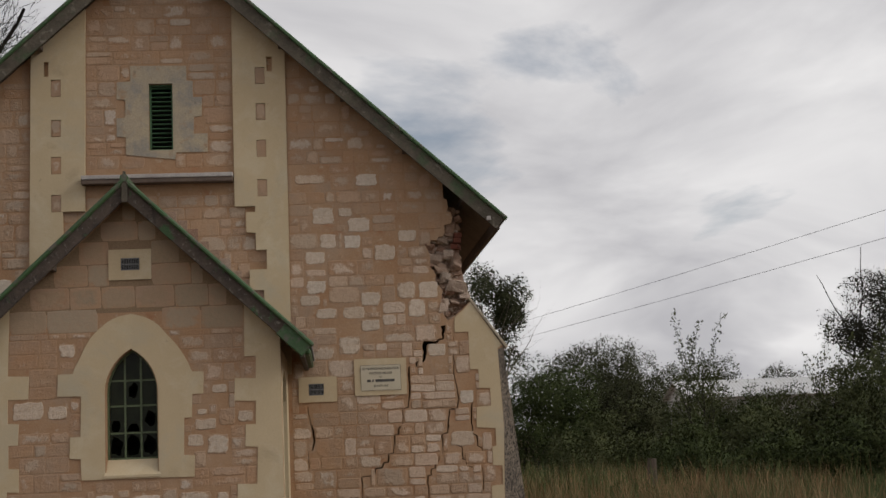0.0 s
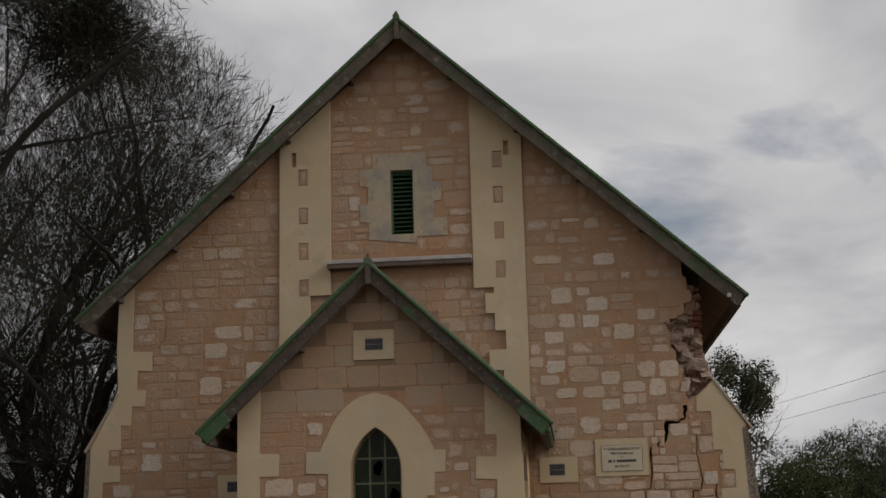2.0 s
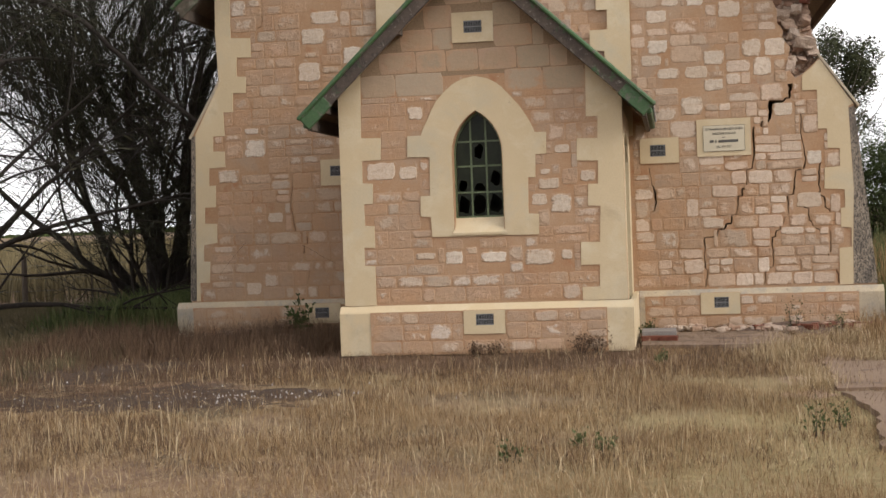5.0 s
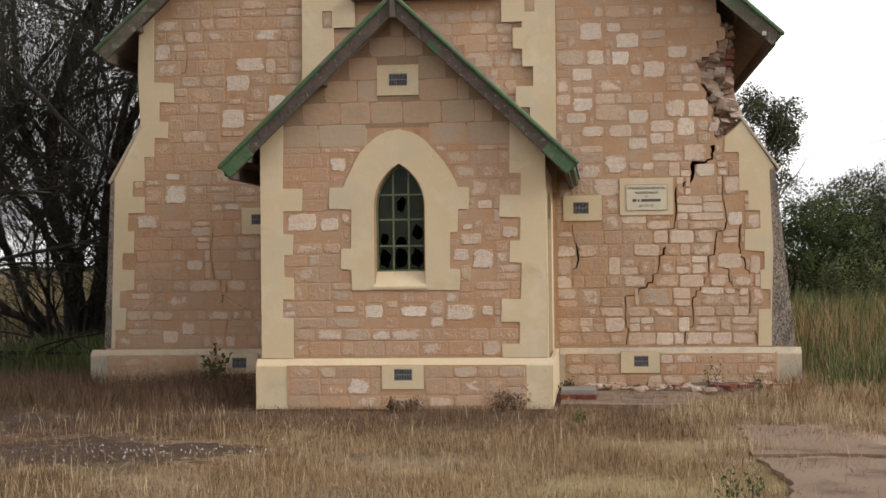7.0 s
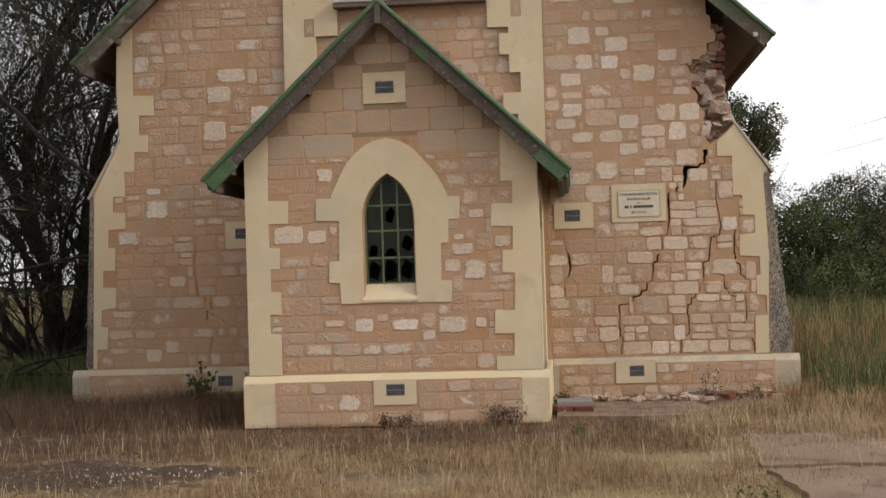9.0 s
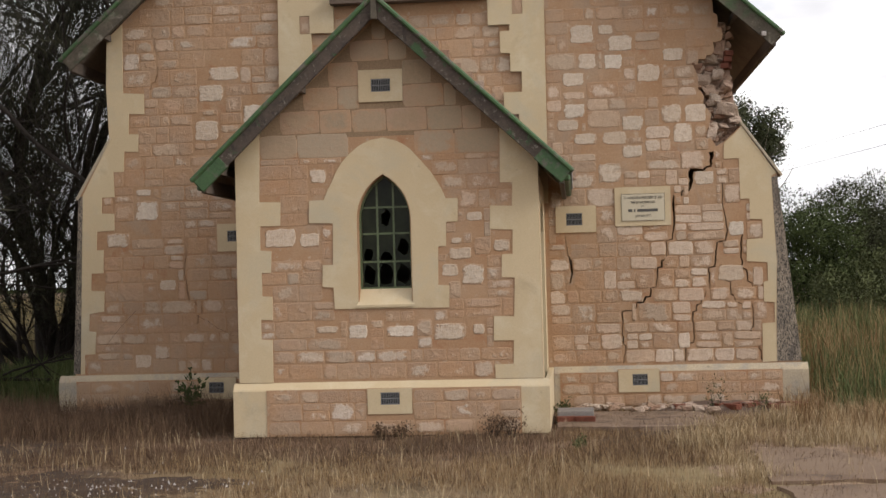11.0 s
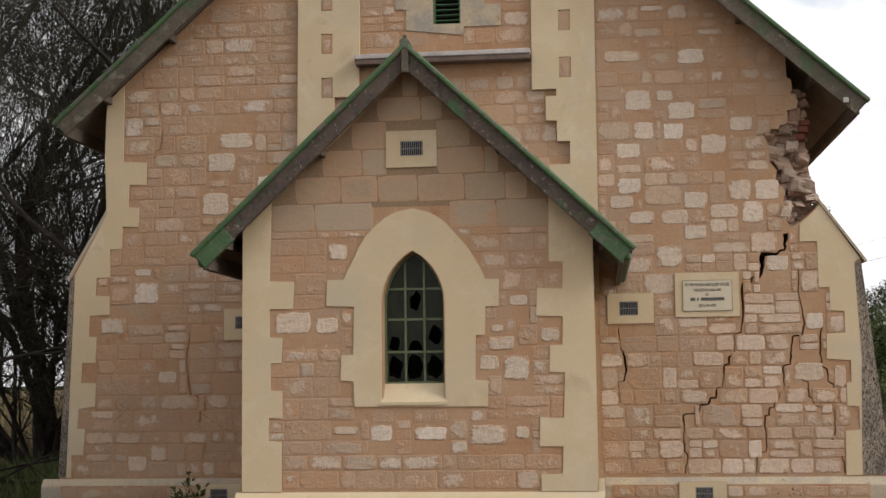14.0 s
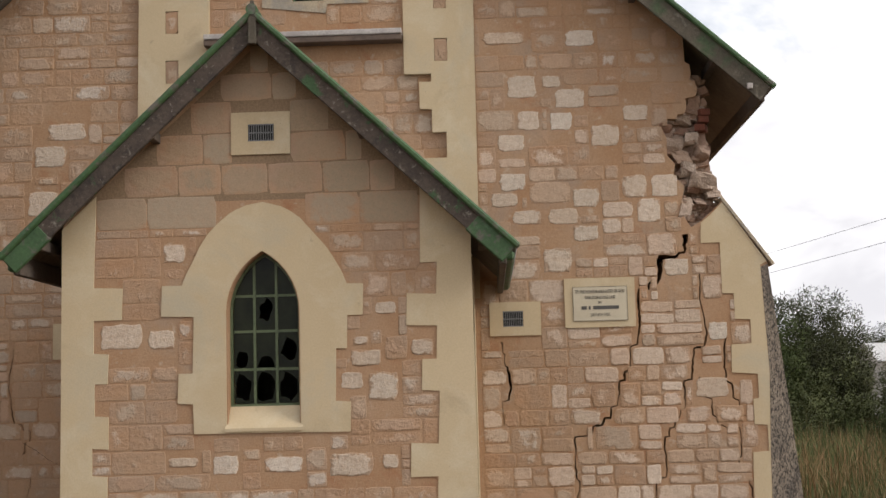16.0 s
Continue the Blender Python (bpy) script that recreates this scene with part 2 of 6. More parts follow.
mat_iron = material("galvanised_iron", ((0.36, 0.37, 0.37), (0.26, 0.25, 0.24)), 1.2, 30, 0.5, 0.1, 0.003, metal=0.6, patches=[((0.24, 0.11, 0.05), 2.2, 0.6, 0.75)])
mat_ledge = material("pale_ledge", ((0.56, 0.52, 0.49), (0.38, 0.34, 0.32)), 3, 40, 0.8, 0.2, 0.006)
mat_ledge_shade = material("ledge_shade_brown", ((0.10, 0.07, 0.055), (0.16, 0.11, 0.08)), 4, 30, 0.7, 0.2, 0.004)
mat_vent = material("vent_iron", ((0.22, 0.22, 0.225), (0.16, 0.16, 0.165)), 8, 60, 0.6, 0.1, 0.002)
mat_black = material("hollow_shade_black", ((0.012, 0.011, 0.010), (0.02, 0.018, 0.016)), 6, 40, 0.95)
mat_plaster = material("inner_plaster", ((0.20, 0.18, 0.15), (0.14, 0.12, 0.10)), 2, 30, 0.95)
mat_door = material("grey_green_door", ((0.22, 0.235, 0.19), (0.17, 0.18, 0.145)), 3, 40, 0.7, 0.15, 0.004)
mat_frame = material("green_window_frame", ((0.135, 0.175, 0.085), (0.085, 0.115, 0.055)), 6, 50, 0.6, 0.15, 0.003)
mat_plaque = material("pale_plaque_stone", ((0.58, 0.51, 0.38), (0.52, 0.455, 0.335)), 2.5, 70, 0.7, 0.1, 0.003, grain_amount=0.08)
mat_letter = material("dark_lettering", ((0.075, 0.07, 0.065), (0.11, 0.10, 0.09)), 8, 60, 0.7)
mat_bark = material("dark_bark", ((0.026, 0.021, 0.018), (0.050, 0.041, 0.035)), 5, 26, 0.95, 0.8, 0.02, stretch=(1, 1, 0.3))
mat_gumbark = material("gum_bark", ((0.30, 0.25, 0.20), (0.16, 0.13, 0.10)), 3, 26, 0.9, 0.4, 0.02, stretch=(1, 1, 0.3))
mat_post = material("fence_post_timber", ((0.085, 0.065, 0.05), (0.13, 0.105, 0.085)), 4, 30, 0.95, 0.5, 0.01, stretch=(1, 1, 0.2))
mat_wire = material("power_line_metal", ((0.09, 0.09, 0.10), (0.12, 0.12, 0.13)), 4, 30, 0.5)
mat_shed = material("pale_sheet_metal", ((0.62, 0.62, 0.62), (0.52, 0.51, 0.50)), 0.8, 14, 0.5, 0.05, 0.004)
mat_shed_wall = material("grey_weatherboard", ((0.48, 0.46, 0.42), (0.38, 0.36, 0.33)), 1.5, 14, 0.9, 0.1, 0.004, stretch=(1, 1, 5))
mat_brick = material("old_red_brick", ((0.19, 0.066, 0.042), (0.13, 0.048, 0.032)), 9, 50, 0.95, 0.5, 0.01, patches=[((0.42, 0.30, 0.22), 6, 0.58, 0.7)])
mat_concrete = material("dirty_concrete", ((0.22, 0.155, 0.112), (0.28, 0.20, 0.148)), 1.8, 45, 0.95, 0.3, 0.01, patches=[((0.13, 0.09, 0.065), 3, 0.48, 0.64), ((0.36, 0.28, 0.22), 5, 0.66, 0.74)])
mat_slate = material("grey_slab", ((0.20, 0.18, 0.17), (0.26, 0.235, 0.22)), 5, 50, 0.85, 0.3, 0.008)


def leaf_material(name, stops, rough=0.7, single=0.55, clump=1.1):
    m = bpy.data.materials.new(name)
    m.use_nodes = True
    nt = m.node_tree
    p = nt.nodes["Principled BSDF"]
    p.inputs["Roughness"].default_value = rough
    p.inputs["Specular IOR Level"].default_value = 0.2
    r = ramp(nt, stops)
    big = noise_out(nt, clump, 3.0)
    both = nt.nodes.new("ShaderNodeMath")
    both.operation = "MULTIPLY_ADD"
    nt.links.new(nt.nodes.new("ShaderNodeNewGeometry").outputs["Random Per Island"], both.inputs[0])
    both.inputs[1].default_value = single
    half = nt.nodes.new("ShaderNodeMath")
    half.operation = "MULTIPLY"
    half.inputs[1].default_value = 1.0 - single
    nt.links.new(big, half.inputs[0])
    nt.links.new(half.outputs[0], both.inputs[2])
    nt.links.new(both.outputs[0], r.inputs[0])
    nt.links.new(r.outputs[0], p.inputs["Base Color"])
    return m


mat_needle = leaf_material("casuarina_needles", [(0.1, (0.016, 0.016, 0.010)), (0.5, (0.028, 0.028, 0.016)), (0.9, (0.055, 0.050, 0.028))])
mat_gumleaf = leaf_material("gum_leaves", [(0.2, (0.028, 0.032, 0.014)), (0.5, (0.050, 0.055, 0.023)), (0.8, (0.082, 0.086, 0.038))], 0.75, 0.3, 0.8)
mat_shrubleaf = leaf_material("shrub_leaves", [(0.2, (0.026, 0.036, 0.010)), (0.5, (0.048, 0.064, 0.018)), (0.8, (0.080, 0.098, 0.030))], 0.75, 0.3, 0.7)
mat_olive = leaf_material("olive_shrub_leaves", [(0.2, (0.036, 0.044, 0.015)), (0.5, (0.066, 0.076, 0.027)), (0.8, (0.105, 0.114, 0.046))], 0.75, 0.3, 0.7)
mat_straw = leaf_material("dry_grass", [(0.2, (0.13, 0.076, 0.040)), (0.42, (0.215, 0.132, 0.066)), (0.6, (0.31, 0.205, 0.105)), (0.78, (0.43, 0.315, 0.175)), (0.97, (0.58, 0.47, 0.30))], 0.8, 0.42, 0.9)
mat_pale_straw = leaf_material("pale_straw", [(0.2, (0.20, 0.13, 0.066)), (0.5, (0.34, 0.245, 0.135)), (0.8, (0.52, 0.42, 0.275))], 0.8, 0.6, 0.9)
mat_redgrass = leaf_material("brown_dry_grass", [(0.15, (0.050, 0.031, 0.021)), (0.5, (0.11, 0.067, 0.041)), (0.85, (0.20, 0.13, 0.078))], 0.8, 0.45, 0.8)
mat_fieldgrass = leaf_material("field_grass", [(0.1, (0.085, 0.070, 0.036)), (0.5, (0.145, 0.116, 0.060)), (0.9, (0.235, 0.19, 0.105))], 0.8)
mat_dullgrass = leaf_material("dull_grass", [(0.15, (0.050, 0.043, 0.022)), (0.5, (0.098, 0.082, 0.044)), (0.85, (0.17, 0.142, 0.082))], 0.8, 0.4, 0.6)
mat_greengrass = leaf_material("green_grass", [(0.2, (0.034, 0.050, 0.016)), (0.5, (0.070, 0.092, 0.030)), (0.85, (0.155, 0.165, 0.070))], 0.8, 0.45, 0.7)

# ground: red-brown soil, litter patches, pale straw and far plain
mat_ground = material("dry_soil", ((0.165, 0.105, 0.068), (0.22, 0.14, 0.088)), 0.35, 16, 1.0, 0.6, 0.03,
                      patches=[((0.27, 0.19, 0.115), 1.2, 0.55, 0.66), ((0.080, 0.055, 0.040), 0.55, 0.50, 0.62), ((0.25, 0.195, 0.095), 0.05, 0.50, 0.62), ((0.33, 0.28, 0.23), 40, 0.66, 0.70)])


# ---- building helpers ----
from mathutils.geometry import tessellate_polygon


def thing(name, label, category, group="", kind="", at=(0, 0, 0)):
    ob = new(name)
    ob.empty_display_size = 0.1
    ob.location = at
    return tagged(ob, label, category, group, kind)


def part(name, bm, mat, parent=None, label="", smooth=False, kind="", place=None):
    me = bpy.data.meshes.new(name)
    bm.to_mesh(me)
    bm.free()
    return mesh_part(name, me, mat, parent, label, smooth, kind)


def mesh_part(name, me, mat, parent=None, label="", smooth=False, kind=""):
    if mat is not None and not me.materials:
        me.materials.append(mat)
    if smooth:
        me.polygons.foreach_set("use_smooth", [True] * len(me.polygons))
    ob = new(name, me)
    if parent is not None:
        ob.parent = parent
        # parts are modelled in world metres; the thing's base stands at its own place
        top = parent
        shift = Vector((0, 0, 0))
        while top is not None:
            shift += top.location
            top = top.parent
        ob.matrix_parent_inverse = Matrix.Translation(-shift)
    return tagged(ob, label, kind=kind)


def box(bm, x0, x1, y0, y1, z0, z1, bevel=0.0):
    r = bmesh.ops.create_cube(bm, size=1.0, matrix=Matrix.LocRotScale(((x0 + x1) / 2, (y0 + y1) / 2, (z0 + z1) / 2), None, (abs(x1 - x0), abs(y1 - y0), abs(z1 - z0))))
    if bevel:
        edges = list({e for v in r["verts"] for e in v.link_edges})
        bmesh.ops.bevel(bm, geom=edges, offset=bevel, segments=2, affect="EDGES", profile=0.6)
    return bm


def boxed(*a, bevel=0.0):
    return box(bmesh.new(), *a, bevel=bevel)


def beam(bm, a, b, width, depth, bevel=0.006):
    """A plank from a to b: width across (along y where it can), depth at right angles to it."""
    a, b = Vector(a), Vector(b)
    d = b - a
    side = Vector((0, 1, 0)) if abs(d.normalized().y) < 0.9 else Vector((1, 0, 0))
    x = d.normalized()
    z = x.cross(side).normalized()
    y = z.cross(x)
    m = Matrix((x, y, z)).transposed().to_4x4()
    m.translation = (a + b) / 2
    r = bmesh.ops.create_cube(bm, size=1.0, matrix=m @ Matrix.Diagonal((d.length, width, depth, 1)))
    if bevel:
        bmesh.ops.bevel(bm, geom=list({e for v in r["verts"] for e in v.link_edges}), offset=bevel, segments=1, affect="EDGES")
    return bm


def slab(outer, holes, y0, y1, bm=None):
    """A wall in the xz plane between y0 and y1, with holes right through."""
    bm = bm or bmesh.new()
    loops = [outer, *holes]
    flatv = [p for lp in loops for p in lp]
    tris = tessellate_polygon([[Vector((x, z, 0)) for x, z in lp] for lp in loops])
    f = [bm.verts.new((x, y0, z)) for x, z in flatv]
    k = [bm.verts.new((x, y1, z)) for x, z in flatv]
    for a, b, c in tris:
        for vs in ((f[a], f[b], f[c]), (k[c], k[b], k[a])):
            try:
                bm.faces.new(vs)
            except ValueError:
                pass
    n = 0
    for lp in loops:
        for i in range(len(lp)):
            a, b = n + i, n + (i + 1) % len(lp)
            bm.faces.new((f[a], f[b], k[b], k[a]))
        n += len(lp)
    bmesh.ops.recalc_face_normals(bm, faces=bm.faces)
    return bm


def inside(p, poly):
    x, z = p
    hit = False
    j = len(poly) - 1
    for i in range(len(poly)):
        (xi, zi), (xj, zj) = poly[i], poly[j]
        if (zi > z) != (zj > z) and x < (xj - xi) * (z - zi) / (zj - zi) + xi:
            hit = not hit
        j = i
    return hit


def rect(x0, x1, z0, z1):
    return [(x0, z0), (x1, z0), (x1, z1), (x0, z1)]


def arch(x0, x1, z0, spring, apex, steps=7):
    """A pointed opening, from the lower left corner round."""
    c, h = (x0 + x1) / 2, apex - spring
    half = (x1 - x0) / 2
    radius = (half * half + h * h) / (2 * half)
    pts = [(x0, z0), (x1, z0)]
    end = math.asin(min(1, h / radius))
    for i in range(steps + 1):
        a = end * i / steps
        pts.append((x1 - radius + radius * math.cos(a), spring + radius * math.sin(a)))
    for i in range(steps - 1, -1, -1):
        a = end * i / steps
        pts.append((x0 + radius - radius * math.cos(a), spring + radius * math.sin(a)))
    return pts


def crack_loop(line, widths, rng):
    """A closed ragged slit round a line of places."""
    fine = []
    for (a, b) in zip(line, line[1:]):
        n = max(1, int(math.dist(a, b) / 0.11))
        for i in range(n):
            t, t2 = i / n, (i + 1) / n
            x0, z0, x1, z1 = a[0] + (b[0] - a[0]) * t, a[1] + (b[1] - a[1]) * t, a[0] + (b[0] - a[0]) * t2, a[1] + (b[1] - a[1]) * t2
            fine.append((x0 + rng.uniform(-0.008, 0.008), z0))
            # down along a stone, then across its bed
            if abs(x1 - x0) > 0.02:
                fine.append((x0 + (x1 - x0) * rng.uniform(0.05, 0.25), z0 + (z1 - z0) * rng.uniform(0.75, 0.98)))
    fine.append(line[-1])
    rough = []
    for a, b in zip(fine, fine[1:]):
        k = max(1, int(math.dist(a, b) / 0.035))
        for i in range(k):
            j = 0.0 if i == 0 else 0.009
            rough.append((a[0] + (b[0] - a[0]) * i / k + rng.uniform(-j, j), a[1] + (b[1] - a[1]) * i / k + rng.uniform(-j, j)))
    fine = rough + [line[-1]]
    one, two = [], []
    for i, (x, z) in enumerate(fine):
        t = i / (len(fine) - 1) * (len(widths) - 1)
        w = widths[int(t)] + (widths[min(int(t) + 1, len(widths) - 1)] - widths[int(t)]) * (t - int(t))
        (px, pz), (qx, qz) = fine[max(0, i - 1)], fine[min(len(fine) - 1, i + 1)]
        dx, dz = qx - px, qz - pz
        n = math.hypot(dx, dz) or 1
        w *= max(0.3, 0.95 + 1.1 * noise.noise((x * 4.0, z * 4.0, 7.0)) + rng.uniform(-0.15, 0.15)) / 2
        one.append((x - dz / n * w, z + dx / n * w))
        two.append((x + dz / n * w, z - dx / n * w))
    return one + two[::-1]


def raw_mesh(name, verts, faces):
    me = bpy.data.meshes.new(name)
    me.from_pydata(verts, [], faces)
    me.update()
    return me


def stone_shape(rng, rough=1.0):
    """A squared rubble stone of unit size that lies in the xz plane with its face towards -y: verts, faces."""
    ring = []
    for side_i in range(4):
        for k in range(4):
            t = -0.5 + (k + (rng.uniform(0.12, 0.3) if k == 0 else rng.uniform(-0.12, 0.12))) / 4
            inset = 0.5 - rng.uniform(0.0, 0.028) * rough - (0.035 * rng.random() * rough if k == 0 else 0)
            ring.append(((t, -inset), (inset, t), (-t, inset), (-inset, -t))[side_i])
    n = len(ring)
    verts = [(x, 0.0, z) for x, z in ring]
    verts += [(x * 0.988, -0.75, z * 0.98) for x, z in ring]
    verts += [(x * 0.90, -1.0 + rng.uniform(-0.2, 0.2), z * 0.88) for x, z in ring]
    verts.append((rng.uniform(-0.15, 0.15), -1.0, rng.uniform(-0.15, 0.15)))
    faces = []
    for i in range(n):
        j = (i + 1) % n
        faces += [(i, j, n + j, n + i), (n + i, n + j, 2 * n + j, 2 * n + i), (2 * n + i, 2 * n + j, 3 * n)]
    return verts, faces


def unit_uv(me, units):
    uv = me.uv_layers.new(name="unit")
    idx = np.empty(len(me.loops), np.int32)
    me.loops.foreach_get("vertex_index", idx)
    uv.data.foreach_set("uv", np.asarray(units, np.float32)[idx].ravel())


rng_shapes = random.Random(5)
STONE_SHAPES = [stone_shape(rng_shapes, 0.5 if k < 9 else 1.6 if k < 16 else 3.0 if k < 22 else 0.12) for k in range(25)]
STONE_MESHES = {}


def stone_mesh(i, mat):
    key = (i, mat.name)
    if key not in STONE_MESHES:
        me = raw_mesh("stone", *STONE_SHAPES[i])
        me.materials.append(mat)
        unit_uv(me, [(v[0] + 0.5, v[2] + 0.5) for v in STONE_SHAPES[i][0]])
        STONE_MESHES[key] = me
    return STONE_MESHES[key]


def lay_course(rng, x_range, z_range, allowed, taken, heights=(0.15, 0.29), widths=(0.15, 0.46), split=0.34):
    """Courses of rubble as (x0, x1, z0, z1) wherever allowed() holds."""
    out = []
    z = z_range[0]
    step = 0.02
    while z < z_range[1] - 0.06:
        h = min(rng.uniform(*heights), z_range[1] - z)
        cols = []
        x = x_range[0]
        while x < x_range[1]:
            ok = all(allowed(x + step / 2, z + h * f) for f in (0.10, 0.35, 0.6, 0.85))
            ok = ok and not any(t[0] - 0.012 < x + step / 2 < t[1] + 0.012 and t[2] - 0.012 < z + h and z < t[3] + 0.012 for t in taken)
            cols.append(ok)
            x += step
        i = 0
        while i < len(cols):
            if not cols[i]:
                i += 1
                continue
            j = i
            while j < len(cols) and cols[j]:
                j += 1
            x0, x1 = x_range[0] + i * step, x_range[0] + j * step
            while x1 - x0 > 0.05:
                w = rng.uniform(*widths) * (0.75 + h)
                if x1 - x0 - w < 0.13:
                    w = x1 - x0
                if w > 0.62:
                    w = (x1 - x0) / 2
                if h > 0.19 and rng.random() < split:
                    cut = h * rng.uniform(0.38, 0.62)
                    out += [(x0, x0 + w, z, z + cut), (x0, x0 + w, z + cut, z + h)]
                else:
                    out.append((x0, x0 + w, z, z + h))
                x0 += w
            i = j
        z += h
    return out


def put_stone(rng, parent, r, y, mat, joint=0.006, proud=None, ragged=False, dressed=False):
    x0, x1, z0, z1 = r
    ob = new("stone", stone_mesh(rng.randrange(22, 25) if dressed else rng.randrange(16, 22) if ragged else rng.randrange(16), mat))
    ob.parent = parent
    ob.matrix_basis = Matrix.LocRotScale(((x0 + x1) / 2, y, (z0 + z1) / 2), Euler((0, radians(rng.uniform(-0.8, 0.8)), 0)), (x1 - x0 - joint, proud or rng.uniform(0.0025, 0.0065), z1 - z0 - joint))
    return ob


def joined_stones(rng, rects, y, joint=0.008):
    verts, faces, units = [], [], []
    for x0, x1, z0, z1 in rects:
        v, f = STONE_SHAPES[rng.randrange(18)]
        n = len(verts)
        pr = rng.uniform(0.0025, 0.0065)
        cx, cz, w, h = (x0 + x1) / 2, (z0 + z1) / 2, x1 - x0 - joint, z1 - z0 - joint
        verts += [(cx + a * w, y + b * pr, cz + c * h) for a, b, c in v]
        units += [(a + 0.5, c + 0.5) for a, b, c in v]
        faces += [tuple(n + i for i in t) for t in f]
    me = raw_mesh("stonework", verts, faces)
    unit_uv(me, units)
    return me


def rock_mesh(rng, name, mat):
    """A broken stone: a worn block with uneven, chipped sides."""
    bm = bmesh.new()
    bmesh.ops.create_cube(bm, size=0.96)
    bmesh.ops.subdivide_edges(bm, edges=bm.edges[:], cuts=2, use_grid_fill=True)
    seed = rng.uniform(0, 90)
    skew = [Vector((rng.uniform(-0.22, 0.22), rng.uniform(-0.22, 0.22), rng.uniform(-0.22, 0.22))) for _ in range(3)]
    for v in bm.verts:
        c = v.co.copy()
        v.co = c.lerp(c.normalized() * 0.56, 0.36) + skew[0] * c.x + skew[1] * c.y * 0.6 + skew[2] * c.z
        v.co += noise.noise_vector(c * 2.1 + Vector((seed, 0, 0))) * 0.15 + noise.noise_vector(c * 5.0 + Vector((0, seed, 0))) * 0.05
    me = bpy.data.meshes.new(name)
    bm.to_mesh(me)
    bm.free()
    me.materials.append(mat)
    return me


# ---- ground ----
def ground_height(x, y):
    return 0.025 * noise.noise((x * 0.6, y * 0.6, 3.1)) + 0.02 * noise.noise((x * 0.17, y * 0.17, 8.0))


def axis(near, far):
    pts = list(np.arange(-near, near + 0.01, 0.4))
    step, p = 0.6, near
    while p < far:
        p += step
        step *= 1.35
        pts += [p, -p]
    return sorted(pts)


gx, gy = axis(14, 2600), axis(20, 3000)
gverts = [(x, y, ground_height(x, y) - 0.02) for y in gy for x in gx]
gfaces = [(j * len(gx) + i, j * len(gx) + i + 1, (j + 1) * len(gx) + i + 1, (j + 1) * len(gx) + i) for j in range(len(gy) - 1) for i in range(len(gx) - 1)]
ground = mesh_part("ground", raw_mesh("ground", gverts, gfaces), mat_ground, smooth=True)
tagged(ground, "dry red-brown soil with straw litter round the church", "ground", kind="structure")

# ---- church ----
YM = 2.9            # face of the gable wall; the porch face is at y = 0
church = thing("church", "abandoned sandstone church with cream quoins and a cracked gable", "church")
rng = random.Random(11)

WIN = arch(-0.375, 0.235, 1.67, 2.47, 2.985)
LOUVRE = rect(-0.18, 0.16, 6.04, 7.02)
CRACK_1 = [(3.95, 3.37), (3.88, 3.17), (3.69, 3.13), (3.66, 2.91), (3.44, 2.80), (3.42, 2.34), (3.33, 2.19), (3.32, 2.03), (3.20, 1.84), (3.18, 1.69), (3.02, 1.46), (2.91, 1.38), (2.72, 1.27), (2.71, 1.0), (2.74, 0.81), (2.71, 0.58)]
CRACK_2 = [(4.09, 3.22), (4.08, 2.72), (4.13, 2.31), (3.98, 2.16), (3.96, 1.93), (3.87, 1.82), (3.88, 1.62), (3.64, 1.25), (3.65, 0.94), (3.55, 0.82), (3.52, 0.58)]
CRACK_3 = [(4.03, 1.86), (4.08, 1.73), (4.15, 1.63), (4.19, 1.44), (4.27, 1.345), (4.42, 1.33), (4.43, 1.20), (4.40, 1.01), (4.49, 0.87), (4.52, 0.72), (4.53, 0.58)]
CRACK_4 = [(1.98, 2.28), (2.03, 2.02), (2.06, 1.80), (1.96, 1.66), (1.98, 1.42)]
CRACK_5 = [(-3.22, 2.35), (-3.26, 1.95), (-3.21, 1.62), (-3.03, 1.48), (-3.12, 1.23), (-3.02, 1.0), (-3.07, 0.75)]
CRACK_7 = [(-3.63, 5.20), (-3.56, 4.95), (-3.60, 4.68), (-3.73, 4.50)]
CRACK_8 = [(-3.84, 3.58), (-3.72, 3.40), (-3.70, 3.10), (-3.58, 2.98)]
CRACK_6 = [(4.28, 2.40), (4.32, 2.26), (4.30, 1.99), (4.36, 1.78), (4.43, 1.61), (4.53, 1.44)]
holes_crack = [crack_loop(CRACK_1, (0.042, 0.042, 0.030, 0.020, 0.020, 0.022, 0.014, 0.010), rng), crack_loop(CRACK_2, (0.012, 0.018, 0.02, 0.014, 0.012, 0.009), rng),
               crack_loop(CRACK_3, (0.009, 0.011, 0.014, 0.012), rng), crack_loop(CRACK_4, (0.012, 0.02, 0.008), rng), crack_loop(CRACK_5, (0.006, 0.012, 0.014, 0.012, 0.008), rng), crack_loop(CRACK_7, (0.005, 0.010, 0.008), rng), crack_loop(CRACK_8, (0.005, 0.008, 0.005), rng),
               crack_loop(CRACK_6, (0.02, 0.016, 0.008), rng)]

